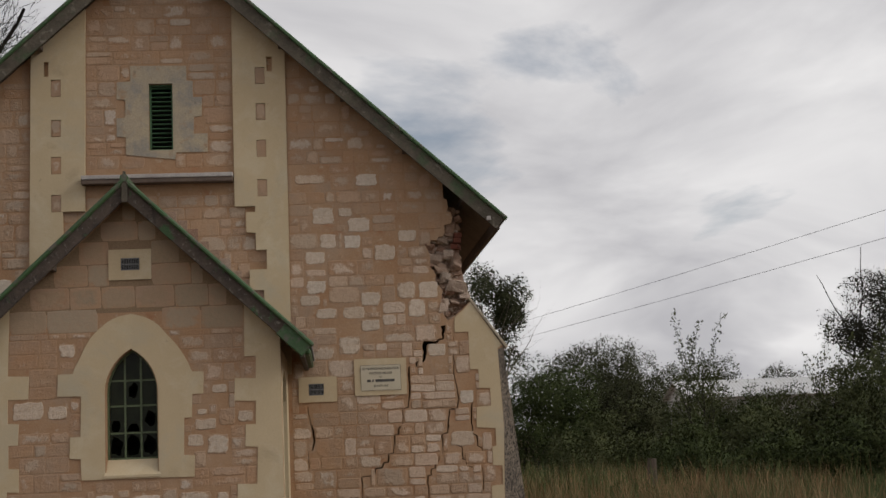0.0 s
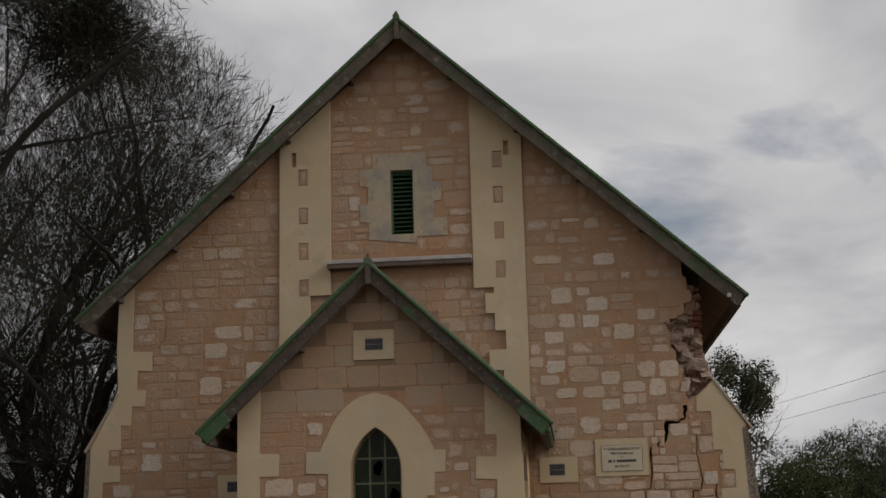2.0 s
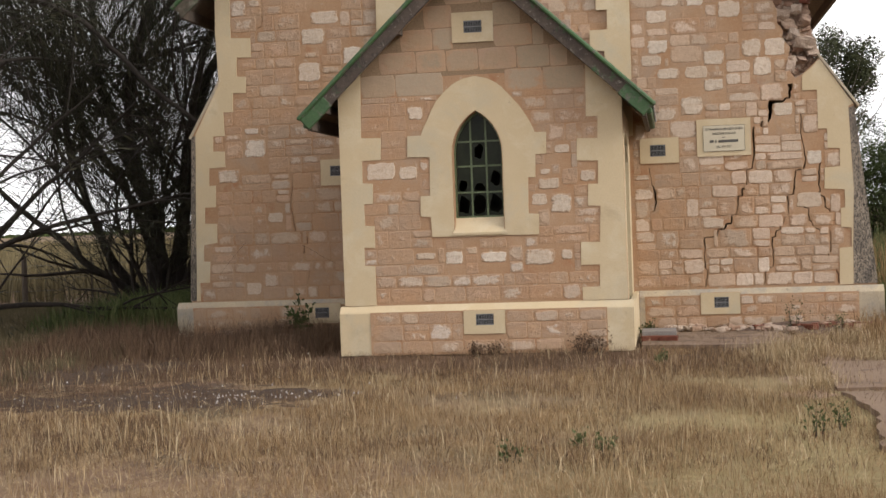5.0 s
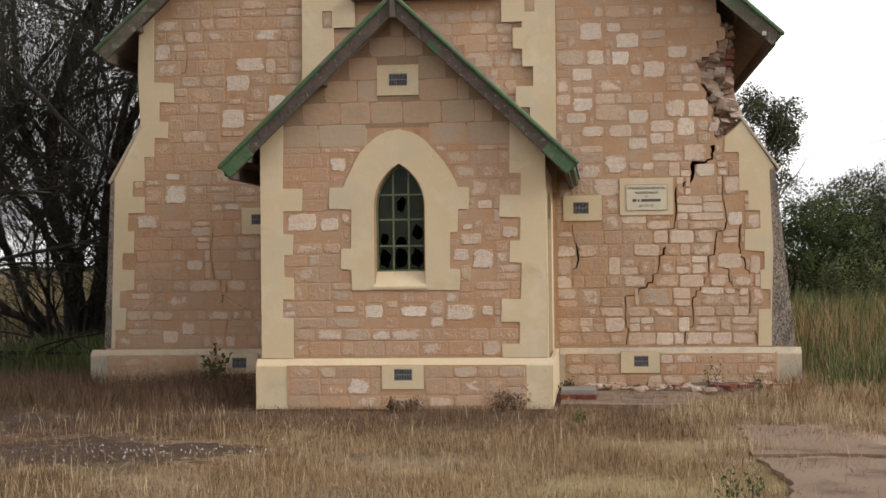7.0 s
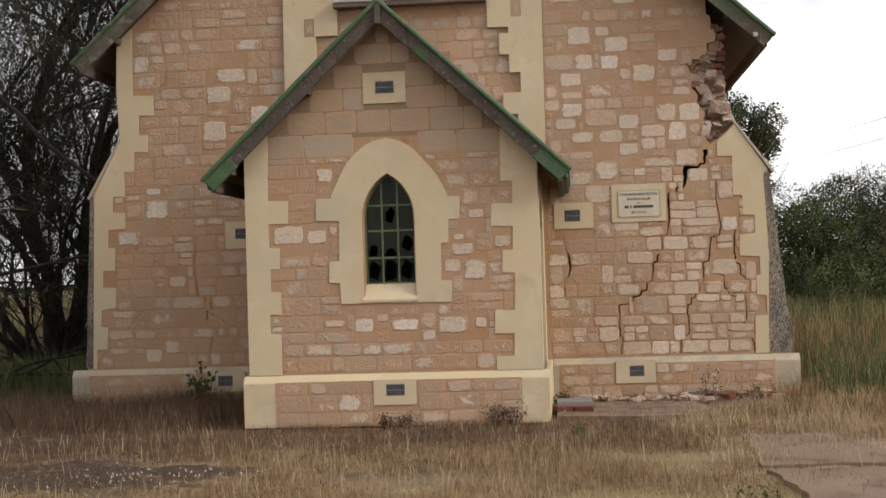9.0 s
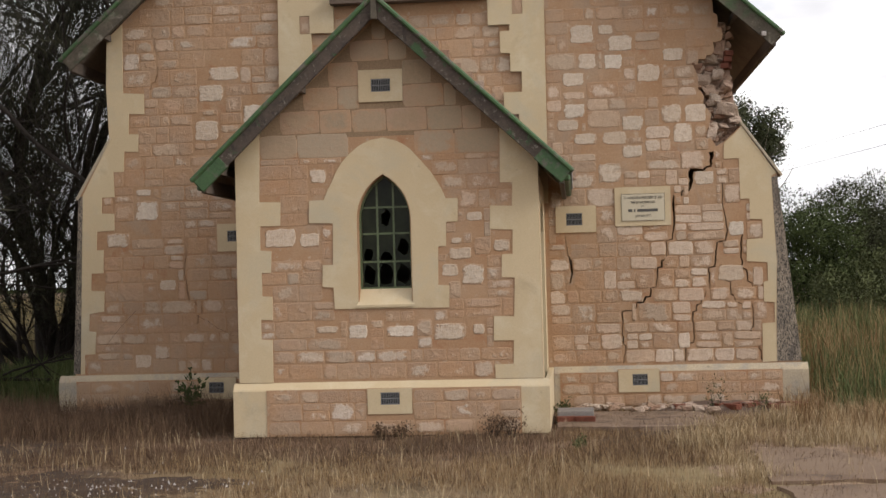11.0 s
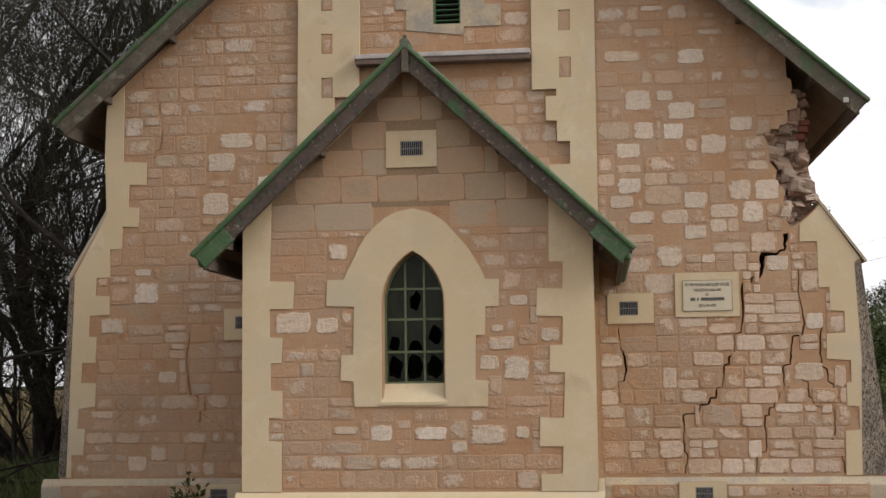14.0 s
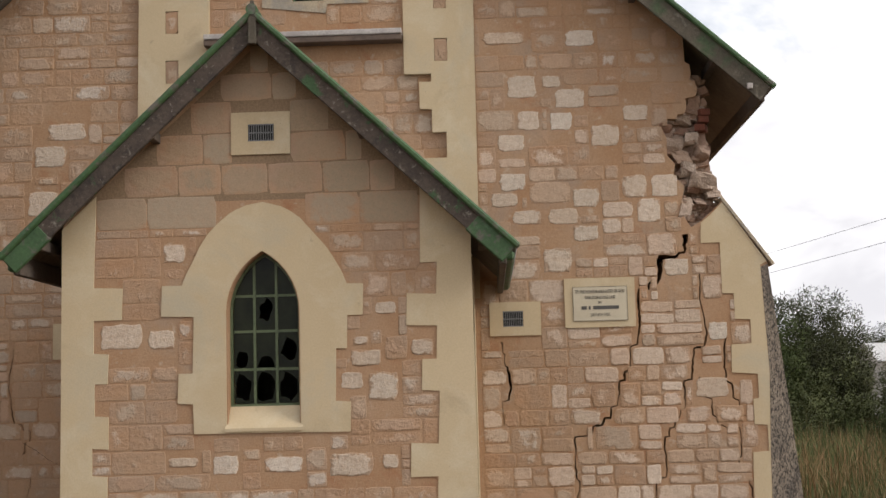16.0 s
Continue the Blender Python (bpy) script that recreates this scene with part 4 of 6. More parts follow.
def gable_roof(xr, zr, ends, y0, y1, barge_depth, barge_green, purlins, waves):
    """ends: (x, z) of the two eave ends. The barge board hangs below the sheet."""
    for xe, ze in ends:
        side = mesh_part("sheet_roof", corrugated(xr, zr, xe, ze, y0, y1, waves), mat_iron, church, "corrugated iron roof slope", True)
        d = Vector((xe - xr, 0, ze - zr))
        L = d.length
        d.normalize()
        up = Vector((-d.z, 0, d.x)) if xe > xr else Vector((d.z, 0, -d.x))
        o = Vector((xr, 0, zr))
        low = -up * (barge_depth / 2 + 0.012)
        a, b = o + low + d * (barge_depth * 0.45), o + low + d * (L - 0.02)
        bm = bmesh.new()
        beam(bm, (a.x, y0 + 0.02, a.z), (b.x, y0 + 0.02, b.z), 0.035, barge_depth, 0.006)
        barge = part("barge_board", bm, mat_timber_brown if barge_green else mat_timber, church, "weathered grey barge board with flaking green paint")
        t0, t1 = o + up * 0.012, o + up * 0.012 + d * (L + 0.01)
        part("rake_capping", beam(bmesh.new(), (t0.x, y0 + 0.02, t0.z), (t1.x, y0 + 0.02, t1.z), 0.11, 0.055, 0.016), mat_green, barge, "green painted capping")
        if barge_green:
            e0, e1 = o + low - up * 0.004 + d * (L - 0.42), o + low - up * 0.004 + d * (L - 0.005)
            part("barge_end", beam(bmesh.new(), (e0.x, y0 + 0.02, e0.z), (e1.x, y0 + 0.02, e1.z), 0.045, barge_depth + 0.02, 0.01), mat_green, barge, "green painted barge end")
            q0, q1 = o + d * (L - 0.05) - up * 0.10, o + d * (L - 0.05) - up * 0.10
            part("gutter", beam(bmesh.new(), (q0.x + (0.04 if xe > xr else -0.04), y0 + 0.1, q0.z - 0.02), (q1.x + (0.04 if xe > xr else -0.04), y1, q1.z - 0.02), 0.09, 0.08, 0.02), mat_green, barge, "green eave gutter")
        # boards under the sheet and a fascia behind the barge end
        s0, s1 = o - up * 0.055 + d * 0.05, o - up * 0.055 + d * (L - 0.03)
        bm = bmesh.new()
        beam(bm, (s0.x, (y0 + y1) / 2 + 0.03, s0.z), (s1.x, (y0 + y1) / 2 + 0.03, s1.z), y1 - y0 - 0.06, 0.03, 0)
        part("roof_lining", bm, mat_lining, church, "weathered timber boards under the roof, lightened to look lit")
        f = o + d * (L - 0.05) - up * 0.12
        part("eave_beam", beam(bmesh.new(), (f.x, y0 + 0.06, f.z), (f.x, y1, f.z), 0.06, 0.16, 0.006), mat_soffit, church)
        for k in purlins:
            p = o + d * (L * k) - up * 0.115
            part("purlin", beam(bmesh.new(), (p.x, y0 + 0.05, p.z), (p.x, y0 + 0.9, p.z), 0.07, 0.09, 0.006), mat_soffit, church)
    # ridge roll and finial drop
    bm = bmesh.new()
    r = bmesh.ops.create_cone(bm, cap_ends=True, segments=12, radius1=0.05, radius2=0.05, depth=y1 - y0 + 0.04)
    bmesh.ops.transform(bm, matrix=Matrix.Translation((xr, (y0 + y1) / 2 - 0.02, zr + 0.035)) @ Matrix.Rotation(radians(90), 4, "X"), verts=bm.verts)
    part("ridge_capping", bm, mat_green, church, "green ridge roll")
    bm = boxed(xr - 0.035, xr + 0.035, y0 - 0.03, y0 + 0.03, zr - barge_depth * 1.75, zr + 0.03, bevel=0.01)
    box(bm, xr - 0.018, xr + 0.018, y0 - 0.015, y0 + 0.015, zr + 0.03, zr + 0.12, bevel=0.006)
    part("finial", bm, mat_timber, church, "short timber finial at the gable top")


gable_roof(0.01, 9.26, ((-4.82, 4.875), (4.88, 4.83)), 2.50, 15.5, 0.185, False, (0.17, 0.37, 0.55, 0.73, 0.90), 160)
gable_roof(-0.09, 4.99, ((-2.235, 2.955), (2.10, 2.93)), -0.27, 2.88, 0.15, True, (0.45, 0.9), 42)

# bolted block on the right barge end
part("barge_block", boxed(4.60, 4.66, 2.47, 2.50, 4.82, 4.88, bevel=0.008), mat_ledge, church)

STEP_A, STEP_B = (0.14, 5.20), (2.10, 3.30)
# stepped flashing above the right porch slope
for i in range(14):
    t = i / 13
    x, z = STEP_A[0] + (STEP_B[0] - STEP_A[0]) * t, STEP_A[1] + (STEP_B[1] - STEP_A[1]) * t
    part("flashing_step", boxed(x - 0.10, x + 0.05, YM - 0.03, YM, z - 0.24, z - 0.07 + 0.02 * (i % 3), bevel=0.006), mat_rubble, front_wall)

# broken wall core in the collapsed corner
core = [(3.70, 3.30), (4.30, 3.60), (4.28, 4.1), (4.24, 4.5), (4.20, 5.02), (3.9, 5.3), (3.6, 5.2)]
part("wall_core", slab(core, [], YM + 0.20, YM + 0.40), mat_rubble, front_wall, "exposed rubble core of the broken corner")
rock_rng = random.Random(21)
ROCKS = [rock_mesh(rock_rng, "broken_stone", mat_rubble) for _ in range(8)]
ROCKS_PALE = [rock_mesh(rock_rng, "broken_stone", mat_chip) for _ in range(5)]


def put_rock(mesh, x, y, z, sx, sy, sz, parent=None, turn=0.5, name="broken_stone"):
    ob = new(name, mesh)
    ob.parent = parent
    ob.matrix_basis = Matrix.LocRotScale((x, y, z), Euler((rock_rng.uniform(-turn, turn), rock_rng.uniform(-turn, turn), rock_rng.uniform(-turn, turn))), (sx, sy, sz))
    return ob


for i in range(190):
    z = rock_rng.uniform(3.42, 5.12)
    left = 3.86 if z < 4.2 else 3.72 if z < 4.62 else 4.0
    right = 4.30 - (z - 3.5) * 0.06
    x = rock_rng.uniform(left, right)
    back = 0.05 + 0.16 * min(1, max(0, (x - left) / 0.4)) + 0.05 * rock_rng.random()
    size = rock_rng.choice((0.035, 0.05, 0.06, 0.08, 0.10, 0.13))
    put_rock(rock_rng.choice(ROCKS_PALE if rock_rng.random() < 0.3 else ROCKS), x, YM + back + size * 0.5, z, size * rock_rng.uniform(1.0, 1.7), size * 1.3, size * rock_rng.uniform(0.6, 1.0), front_wall, 0.35)
for x, z, w, h in ((3.80, 4.52, 0.20, 0.10), (3.86, 4.36, 0.26, 0.13), (4.08, 4.42, 0.14, 0.12), (3.98, 4.20, 0.20, 0.15), (4.18, 4.25, 0.13, 0.16), (4.02, 4.03, 0.15, 0.13), (4.07, 3.86, 0.19, 0.08), (3.98, 3.73, 0.14, 0.10), (4.13, 3.72, 0.13, 0.07), (4.00, 4.62, 0.18, 0.13), (4.13, 4.78, 0.20, 0.20)):
    put_rock(rock_rng.choice(ROCKS_PALE if rock_rng.random() < 0.5 else ROCKS), x, YM + 0.15 + rock_rng.uniform(-0.04, 0.05), z, w, 0.24, h, front_wall, 0.14)
# larger loose blocks on the broken edge
for x, y, zz, sx, sy, sz in ((4.17, YM + 0.06, 3.93, 0.26, 0.3, 0.30), (4.05, YM + 0.05, 4.08, 0.2, 0.2, 0.16), (4.28, YM + 0.12, 3.92, 0.22, 0.28, 0.30), (3.98, YM + 0.05, 3.62, 0.16, 0.2, 0.22), (4.30, YM + 0.10, 3.80, 0.2, 0.2, 0.12)):
    put_rock(rock_rng.choice(ROCKS_PALE), x - 0.02, y + 0.03, zz, sx * 0.78, sy * 0.8, sz * 0.72, front_wall, 0.2)
brick_me = bpy.data.meshes.new("brick")
bmb = boxed(-0.115, 0.115, -0.055, 0.055, -0.036, 0.036, bevel=0.008)
bmb.to_mesh(brick_me)
bmb.free()
brick_me.materials.append(mat_brick)
for i in range(3):
    b = new("brick", brick_me)
    b.parent = front_wall
    b.matrix_basis = pose(4.20 + rock_rng.uniform(-0.03, 0.03), YM + 0.14, 4.52 + i * 0.082, 0, rock_rng.uniform(-4, 4), rock_rng.uniform(60, 120))


# ---- ground things by the wall ----
def free_rock(mesh, label, x, y, z, sx, sy, sz):
    ob = put_rock(mesh, x, y, z, sx, sy, sz, None, 0.25, "fallen_stone")
    return tagged(ob, label, "stone", group="rubble by the wall")


LOOSE = [rock_mesh(rock_rng, "fallen_stone", mat_chip) for _ in range(4)]
LOOSE_DARK = [rock_mesh(rock_rng, "fallen_stone", mat_rubble) for _ in range(4)]
for i in range(140):
    x = rock_rng.uniform(2.1, 5.3)
    y = YM - 0.12 - abs(rock_rng.gauss(0, 0.32))
    s = rock_rng.uniform(0.04, 0.13)
    pale = rock_rng.random() < 0.45
    free_rock(rock_rng.choice(LOOSE if pale else LOOSE_DARK), "pale broken wall stone lying on the soil" if pale else "brown broken stone lying on the soil", x, y, s * 0.22 + 0.01, s * 1.2, s * 0.9, s * 0.6)
for x, y, s in ((3.16, 2.35, 0.17), (3.62, 2.2, 0.2), (3.50, 2.3, 0.24), (4.35, 2.5, 0.2), (4.6, 2.35, 0.16), (2.95, 2.5, 0.12)):
    free_rock(LOOSE[0], "pale fallen block beside the wall", x, y, s * 0.16, s * 0.95, s * 0.7, s * 0.5)
for x, y, a in ((3.42, 2.28, 20), (4.15, 2.45, 70), (4.42, 2.6, -20), (4.3, 2.3, 40), (4.75, 2.4, 10), (1.95, 0.95, 8), (2.18, 0.92, -6), (4.55, 2.15, 100), (3.95, 2.35, 35), (4.05, 2.2, -50), (4.9, 2.2, 80), (4.98, 2.42, 15), (5.05, 2.1, -30)):
    b = new("brick", brick_me)
    b.matrix_basis = pose(x, y, 0.045, 0, 0, a)
    tagged(b, "old red brick lying by the wall", "brick", group="bricks by the wall")
bm = bmesh.new()
bmesh.ops.create_grid(bm, x_segments=24, y_segments=10, size=0.5)
for v in bm.verts:
    x, y = v.co.x * 2.6 + 4.0, v.co.y * 0.9 + 2.5
    v.co = (x, y, -0.03 + 0.16 * max(0, 1 - (2 * v.co.x) ** 2) * max(0, 1 - (2 * v.co.y) ** 2) * (0.7 + 0.5 * noise.noise((x * 5, y * 5, 0))))
mound = part("rubble_mound", bm, material("rubble_dust", ((0.20, 0.14, 0.105), (0.13, 0.09, 0.075)), 5, 40, 1.0, 0.8, 0.03, patches=[((0.42, 0.33, 0.26), 14, 0.6, 0.68)]), None, "", True)
tagged(mound, "low mound of mortar dust and stone chips below the cracks", "rubble", kind="stuff")
slab_thing = part("stone_slab", boxed(1.84, 2.28, 1.05, 1.55, 0.0, 0.13, bevel=0.012), mat_slate, None)
tagged(slab_thing, "grey stone step slab beside the porch", "step")
path_bm = bmesh.new()
pth = [(1.85, 0.35), (2.8, 0.2), (3.7, 0.3), (3.75, 1.1), (3.6, 1.9), (2.7, 2.1), (1.85, 2.05)]
vs = [path_bm.verts.new((x, y, 0.022)) for x, y in pth]
path_bm.faces.new(vs)
r = bmesh.ops.extrude_face_region(path_bm, geom=path_bm.faces[:])
for v in r["geom"]:
    if isinstance(v, bmesh.types.BMVert):
        v.co.z -= 0.08
bmesh.ops.recalc_face_normals(path_bm, faces=path_bm.faces)
tagged(part("pavement", path_bm, mat_concrete), "worn concrete apron below the gable wall", "pavement", kind="structure")
bare = material("bare_pink_earth", ((0.36, 0.255, 0.18), (0.29, 0.20, 0.14)), 1.2, 22, 1.0, 0.6, 0.02, patches=[((0.17, 0.112, 0.078), 2.4, 0.50, 0.66), ((0.38, 0.32, 0.26), 30, 0.68, 0.71)])


def litter(name, cx, cy, rx, ry, mat, label, category):
    """A low patch that rises and sinks through the soil with a ragged edge."""
    n, verts, faces = 90, [], []
    for j in range(n + 1):
        for i in range(n + 1):
            u, v = -1.35 + 2.7 * i / n, -1.35 + 2.7 * j / n
            x, y = cx + rx * u, cy + ry * v
            lift_z = 0.035 * (0.8 - math.hypot(u, v)) + 0.02 * noise.noise((x * 2.2, y * 2.2, 1.0)) + 0.014 * noise.noise((x * 7, y * 7, 4.0))
            verts.append((x, y, ground_height(x, y) - 0.02 + max(-0.03, min(0.02, lift_z))))
    for j in range(n):
        for i in range(n):
            a = j * (n + 1) + i
            faces.append((a, a + 1, a + n + 2, a + n + 1))
    ob = mesh_part(name, raw_mesh(name, verts, faces), mat, None, "", True)
    tagged(ob, label, category, kind="structure")


litter("earth_patch", 5.0, -3.0, 1.7, 2.5, bare, "bare pinkish trodden earth among the dry grass", "bare earth")
mat_path = material("pink_concrete", ((0.235, 0.165, 0.115), (0.195, 0.132, 0.092)), 0.9, 40, 0.95, 0.35, 0.012, patches=[((0.125, 0.085, 0.062), 1.8, 0.52, 0.66), ((0.36, 0.28, 0.22), 22, 0.66, 0.72), ((0.14, 0.10, 0.075), 6, 0.62, 0.72)])


def path_slab(outline):
    """A worn concrete slab with a broken edge, a little above the soil."""
    rng_edge = random.Random(14)
    ring = []
    for a, b in zip(outline, outline[1:] + outline[:1]):
        n = max(2, int(math.dist(a, b) / 0.16))
        ring += [(a[0] + (b[0] - a[0]) * k / n + rng_edge.uniform(-0.03, 0.03), a[1] + (b[1] - a[1]) * k / n + rng_edge.uniform(-0.03, 0.03)) for k in range(n)]
    bm = slab(ring, [], -0.022, 0.06)
    bmesh.ops.transform(bm, matrix=Matrix(((1, 0, 0, 0), (0, 0, 1, 0), (0, -1, 0, 0), (0, 0, 0, 1))), verts=bm.verts)
    bmesh.ops.recalc_face_normals(bm, faces=bm.faces)
    tagged(part("pavement", bm, mat_path), "worn pinkish concrete path slab with broken edges", "pavement", kind="structure")


path_slab([(3.78, -2.0), (4.0, -1.86), (4.45, -1.95), (4.72, -2.5), (4.95, -3.4), (5.30, -4.15), (4.4, -4.02), (3.66, -4.08), (3.74, -3.1)])
path_slab([(3.70, -4.36), (4.6, -4.30), (5.60, -4.44), (6.0, -7.2), (3.62, -7.2), (3.80, -5.6)])
mat_litter = material("dark_leaf_litter", ((0.058, 0.040, 0.030), (0.100, 0.066, 0.046)), 3.0, 34, 1.0, 0.9, 0.03, patches=[((0.12, 0.082, 0.055), 1.6, 0.58, 0.70), ((0.36, 0.32, 0.28), 34, 0.68, 0.71)])
litter("litter_patch", -2.9, -3.9, 2.3, 1.1, mat_litter, "dark soil with leaf litter and pale chips", "leaf litter")
litter("litter_patch", -5.8, -1.4, 3.4, 2.3, mat_litter, "dark soil with leaf litter and pale chips", "leaf litter")


# pale chips strewn over the dark litter
crng = random.Random(9)
cverts, cfaces = [], []
for i in range(150):
    cx, cy = (crng.gauss(-2.2, 0.9), crng.gauss(-3.9, 0.4)) if i < 130 else (crng.uniform(-6.5, -2), crng.uniform(-3.2, 0.5))
    q = crng.uniform(0.003, 0.011)
    turn = crng.uniform(0, 6.3)
    n0 = len(cverts)
    for k in range(5):
        a = turn + k * 1.257 + crng.uniform(-0.3, 0.3)
        cverts.append((cx + math.cos(a) * q * 1.4, cy + math.sin(a) * q, ground_height(cx, cy) - 0.01))
    cverts.append((cx, cy, ground_height(cx, cy) + 0.006 + q * 0.8))
    cfaces += [(n0 + k, n0 + (k + 1) % 5, n0 + 5) for k in range(5)]
tagged(mesh_part("stone_chips", raw_mesh("stone_chips", cverts, cfaces), mat_ledge), "small pale stone chips strewn over dark soil", "stone chips", kind="stuff")


# ---- grasses ----
def blades(name, places, heights, mat, width=0.006, lean=0.35, seed=1, label="", category="grass", kind="stuff", lying=False):
    r = np.random.default_rng(seed)
    n = len(places)
    base = np.array(places, float)
    h = np.array(heights, float)
    a = r.uniform(0, 2 * np.pi, n)
    sidev = np.stack([np.cos(a), np.sin(a), np.zeros(n)], 1)
    b = r.uniform(0, 2 * np.pi, n)
    ln = r.uniform(0.1, 1.0, n) * lean * h
    off = np.stack([np.cos(b) * ln, np.sin(b) * ln, np.zeros(n)], 1)
    w = width * r.uniform(0.6, 1.4, n)[:, None]
    up = np.zeros((n, 3))
    up[:, 2] = h
    if lying:
        # fallen straw: full length along the ground, hardly raised
        off = np.stack([np.cos(b) * h, np.sin(b) * h, np.zeros(n)], 1)
        up[:, 2] = 0.012 + 0.05 * r.random(n) ** 2
        ln = h * 0.0
    mid = base + off * 0.3 + up * 0.55
    tip = base + off + up * np.sqrt(np.maximum(0.1, 1 - (ln / h) ** 2))[:, None]
    v = np.stack([base - sidev * w, base + sidev * w, mid - sidev * w * 0.8, mid + sidev * w * 0.8, tip], 1).reshape(-1, 3)
    k = np.arange(n)[:, None] * 5
    tris = np.concatenate([k + [0, 1, 3], k + [0, 3, 2], k + [2, 3, 4]], 1).reshape(-1, 3)
    me = bpy.data.meshes.new(name)
    me.vertices.add(len(v))
    me.vertices.foreach_set("co", v.ravel())
    me.loops.add(len(tris) * 3)
    me.loops.foreach_set("vertex_index", tris.ravel().astype(np.int32))
    me.polygons.add(len(tris))
    me.polygons.foreach_set("loop_start", np.arange(len(tris), dtype=np.int32) * 3)
    me.update(calc_edges=True)
    me.materials.append(mat)
    ob = new(name, me)
    return tagged(ob, label, category, kind=kind)


grng = np.random.default_rng(4)


def scatter(x0, x1, y0, y1, n, keep, lo, hi, clump=0.7, per=14, radius=0.11):
    """Tussocks of about per blades round scattered centres."""
    places, hs = [], []
    for px, py in zip(grng.uniform(x0, x1, n // per), grng.uniform(y0, y1, n // per)):
        k = keep(px, py)
        q = 0.5 + 0.5 * noise.noise((px * 0.8, py * 0.8, 5.0)) + 0.22 * noise.noise((px * 3.1, py * 3.1, 2.0))
        if k <= 0 or grng.random() > k * (1 - clump + clump * 1.7 * q):
            continue
        tall = grng.uniform(0.55, 1.25) * max(0.35, 0.6 + 0.7 * q)
        for a, b, c in zip(grng.normal(0, radius, per), grng.normal(0, radius, per), grng.uniform(lo, hi, per)):
            places.append((px + a, py + b, ground_height(px + a, py + b) - 0.03))
            hs.append(c * tall)
    return places, hs


def in_building(x, y):
    return (-1.9 < x < 1.82 and y > -0.08) or (-5.1 < x < 5.16 and y > 2.8)


def on_path(x, y):
    return 3.72 + 0.25 * noise.noise((y * 2.0, x, 3.0)) < x < 4.9 and -7.0 < y < -2.05


def bare_spot(x, y):
    """Trodden patches where little grows."""
    d1 = ((x + 2.9) / 2.2) ** 2 + ((y + 3.9) / 1.1) ** 2
    d2 = ((x - 5.0) / 1.6) ** 2 + ((y + 3.0) / 2.5) ** 2
    d3 = ((x + 4.6) / 2.2) ** 2 + ((y + 8.2) / 1.2) ** 2
    d4 = 0 if (1.8 < x < 3.8 and 0.15 < y < 2.2) or on_path(x, y) else 2
    return min(d1, d2, d3, d4) < 1 + 0.7 * noise.noise((x * 1.3, y * 1.3, 2.0)) + 0.5 * noise.noise((x * 4, y * 4, 6.0))


def keep_straw(x, y):
    if in_building(x, y):
        return 0
    k = 1.0 if not bare_spot(x, y) else 0.07
    if y > -2.2 + 0.5 * noise.noise((x, y, 9.0)) and x < 1.9:
        k *= 0.06
    if x < -2 and y > -5:
        k *= 0.05
    elif x < -1.2 and y > -7.5:
        k *= 0.45
    if x < 0.3 + noise.noise((x * 0.7, y * 0.7, 1.5)) and y < -6:
        k *= 0.6
    return k


def keep_brown(x, y):
    if in_building(x, y):
        return 0
    k = 0.5 if bare_spot(x, y) else 1.0
    if y < -3 and x > -2:
        k *= 0.35
    if x > 3.8:
        k *= 0.5
    return k


p, h = scatter(-7.5, 8, -11, 2.8, 760000, keep_straw, 0.03, 0.125, 1.6, 16, 0.10)
blades("dry_grass", p, h, mat_straw, 0.00115, 1.0, 2, "pale straw-coloured dry grass in loose tufts")
p, h = scatter(-6, 6, -10, -2.5, 150000, lambda x, y: 0.2 if bare_spot(x, y) else (1.0 if x < 0.6 and y < -5.5 else 0.6 if y < -7 else 0.4), 0.05, 0.22, 1.0, 10, 0.16)
blades("fallen_straw", p, [q + 0.05 for q in h], mat_pale_straw, 0.0020, 1.0, 23, "pale fallen straw lying flat on the soil", "straw", lying=True)
p, h = scatter(-7, 7.5, -10, 0, 14000, lambda x, y: 0.05 if bare_spot(x, y) else (1.0 if y < -2.5 else 0.3), 0.14, 0.26, 0.9, 3, 0.10)
blades("seed_stalks", p, h, mat_pale_straw, 0.0022, 0.55, 24, "pale seed stalks standing above the dry grass")
p, h = scatter(-9, 7, -8, 2.85, 380000, keep_brown, 0.03, 0.14, 1.25, 16, 0.11)
blades("brown_grass", p, h, mat_redgrass, 0.0018, 1.0, 3, "brown withered grass and burrs near the walls")
p, h = scatter(-6.5, -1.95, -0.4, 2.75, 34000, lambda x, y: min(1, max(0, (y + 0.6) / 2)), 0.16, 0.52, 0.9, 14, 0.10)
blades("dead_weeds", p, h, mat_redgrass, 0.0020, 1.1, 21, "tall withered brown weeds along the wall foot", "weeds")
p, h = scatter(-16, -4.9, -3, 13, 120000, lambda x, y: (0.9 if y > 2 else 0.25) * (0 if in_building(x, y) else 1), 0.08, 0.26)
blades("dull_grass", p, h, mat_dullgrass, 0.0032, 0.6, 5, "grey-green and brown grass below the trees")
p, h = scatter(-8.5, -5.4, 5, 12.5, 14000, lambda x, y: 1.0, 0.25, 0.6)
blades("weeds", p, h, mat_greengrass, 0.010, 0.8, 6, "dark green weeds at the tree foot", "weeds")
p, h = scatter(-46, -7, 15, 60, 56000, lambda x, y: 1.0, 0.55, 1.05, 0.4, 6, 0.3)
blades("field_grass", p, h, mat_fieldgrass, 0.018, 0.35, 7, "tall yellow-brown grass of the paddock")
p, h = scatter(-110, -20, 60, 170, 18000, lambda x, y: 1.0, 0.6, 1.1, 0.4, 6, 0.5)
blades("field_grass", p, h, mat_fieldgrass, 0.06, 0.35, 17, "tall yellow-brown grass of the paddock")
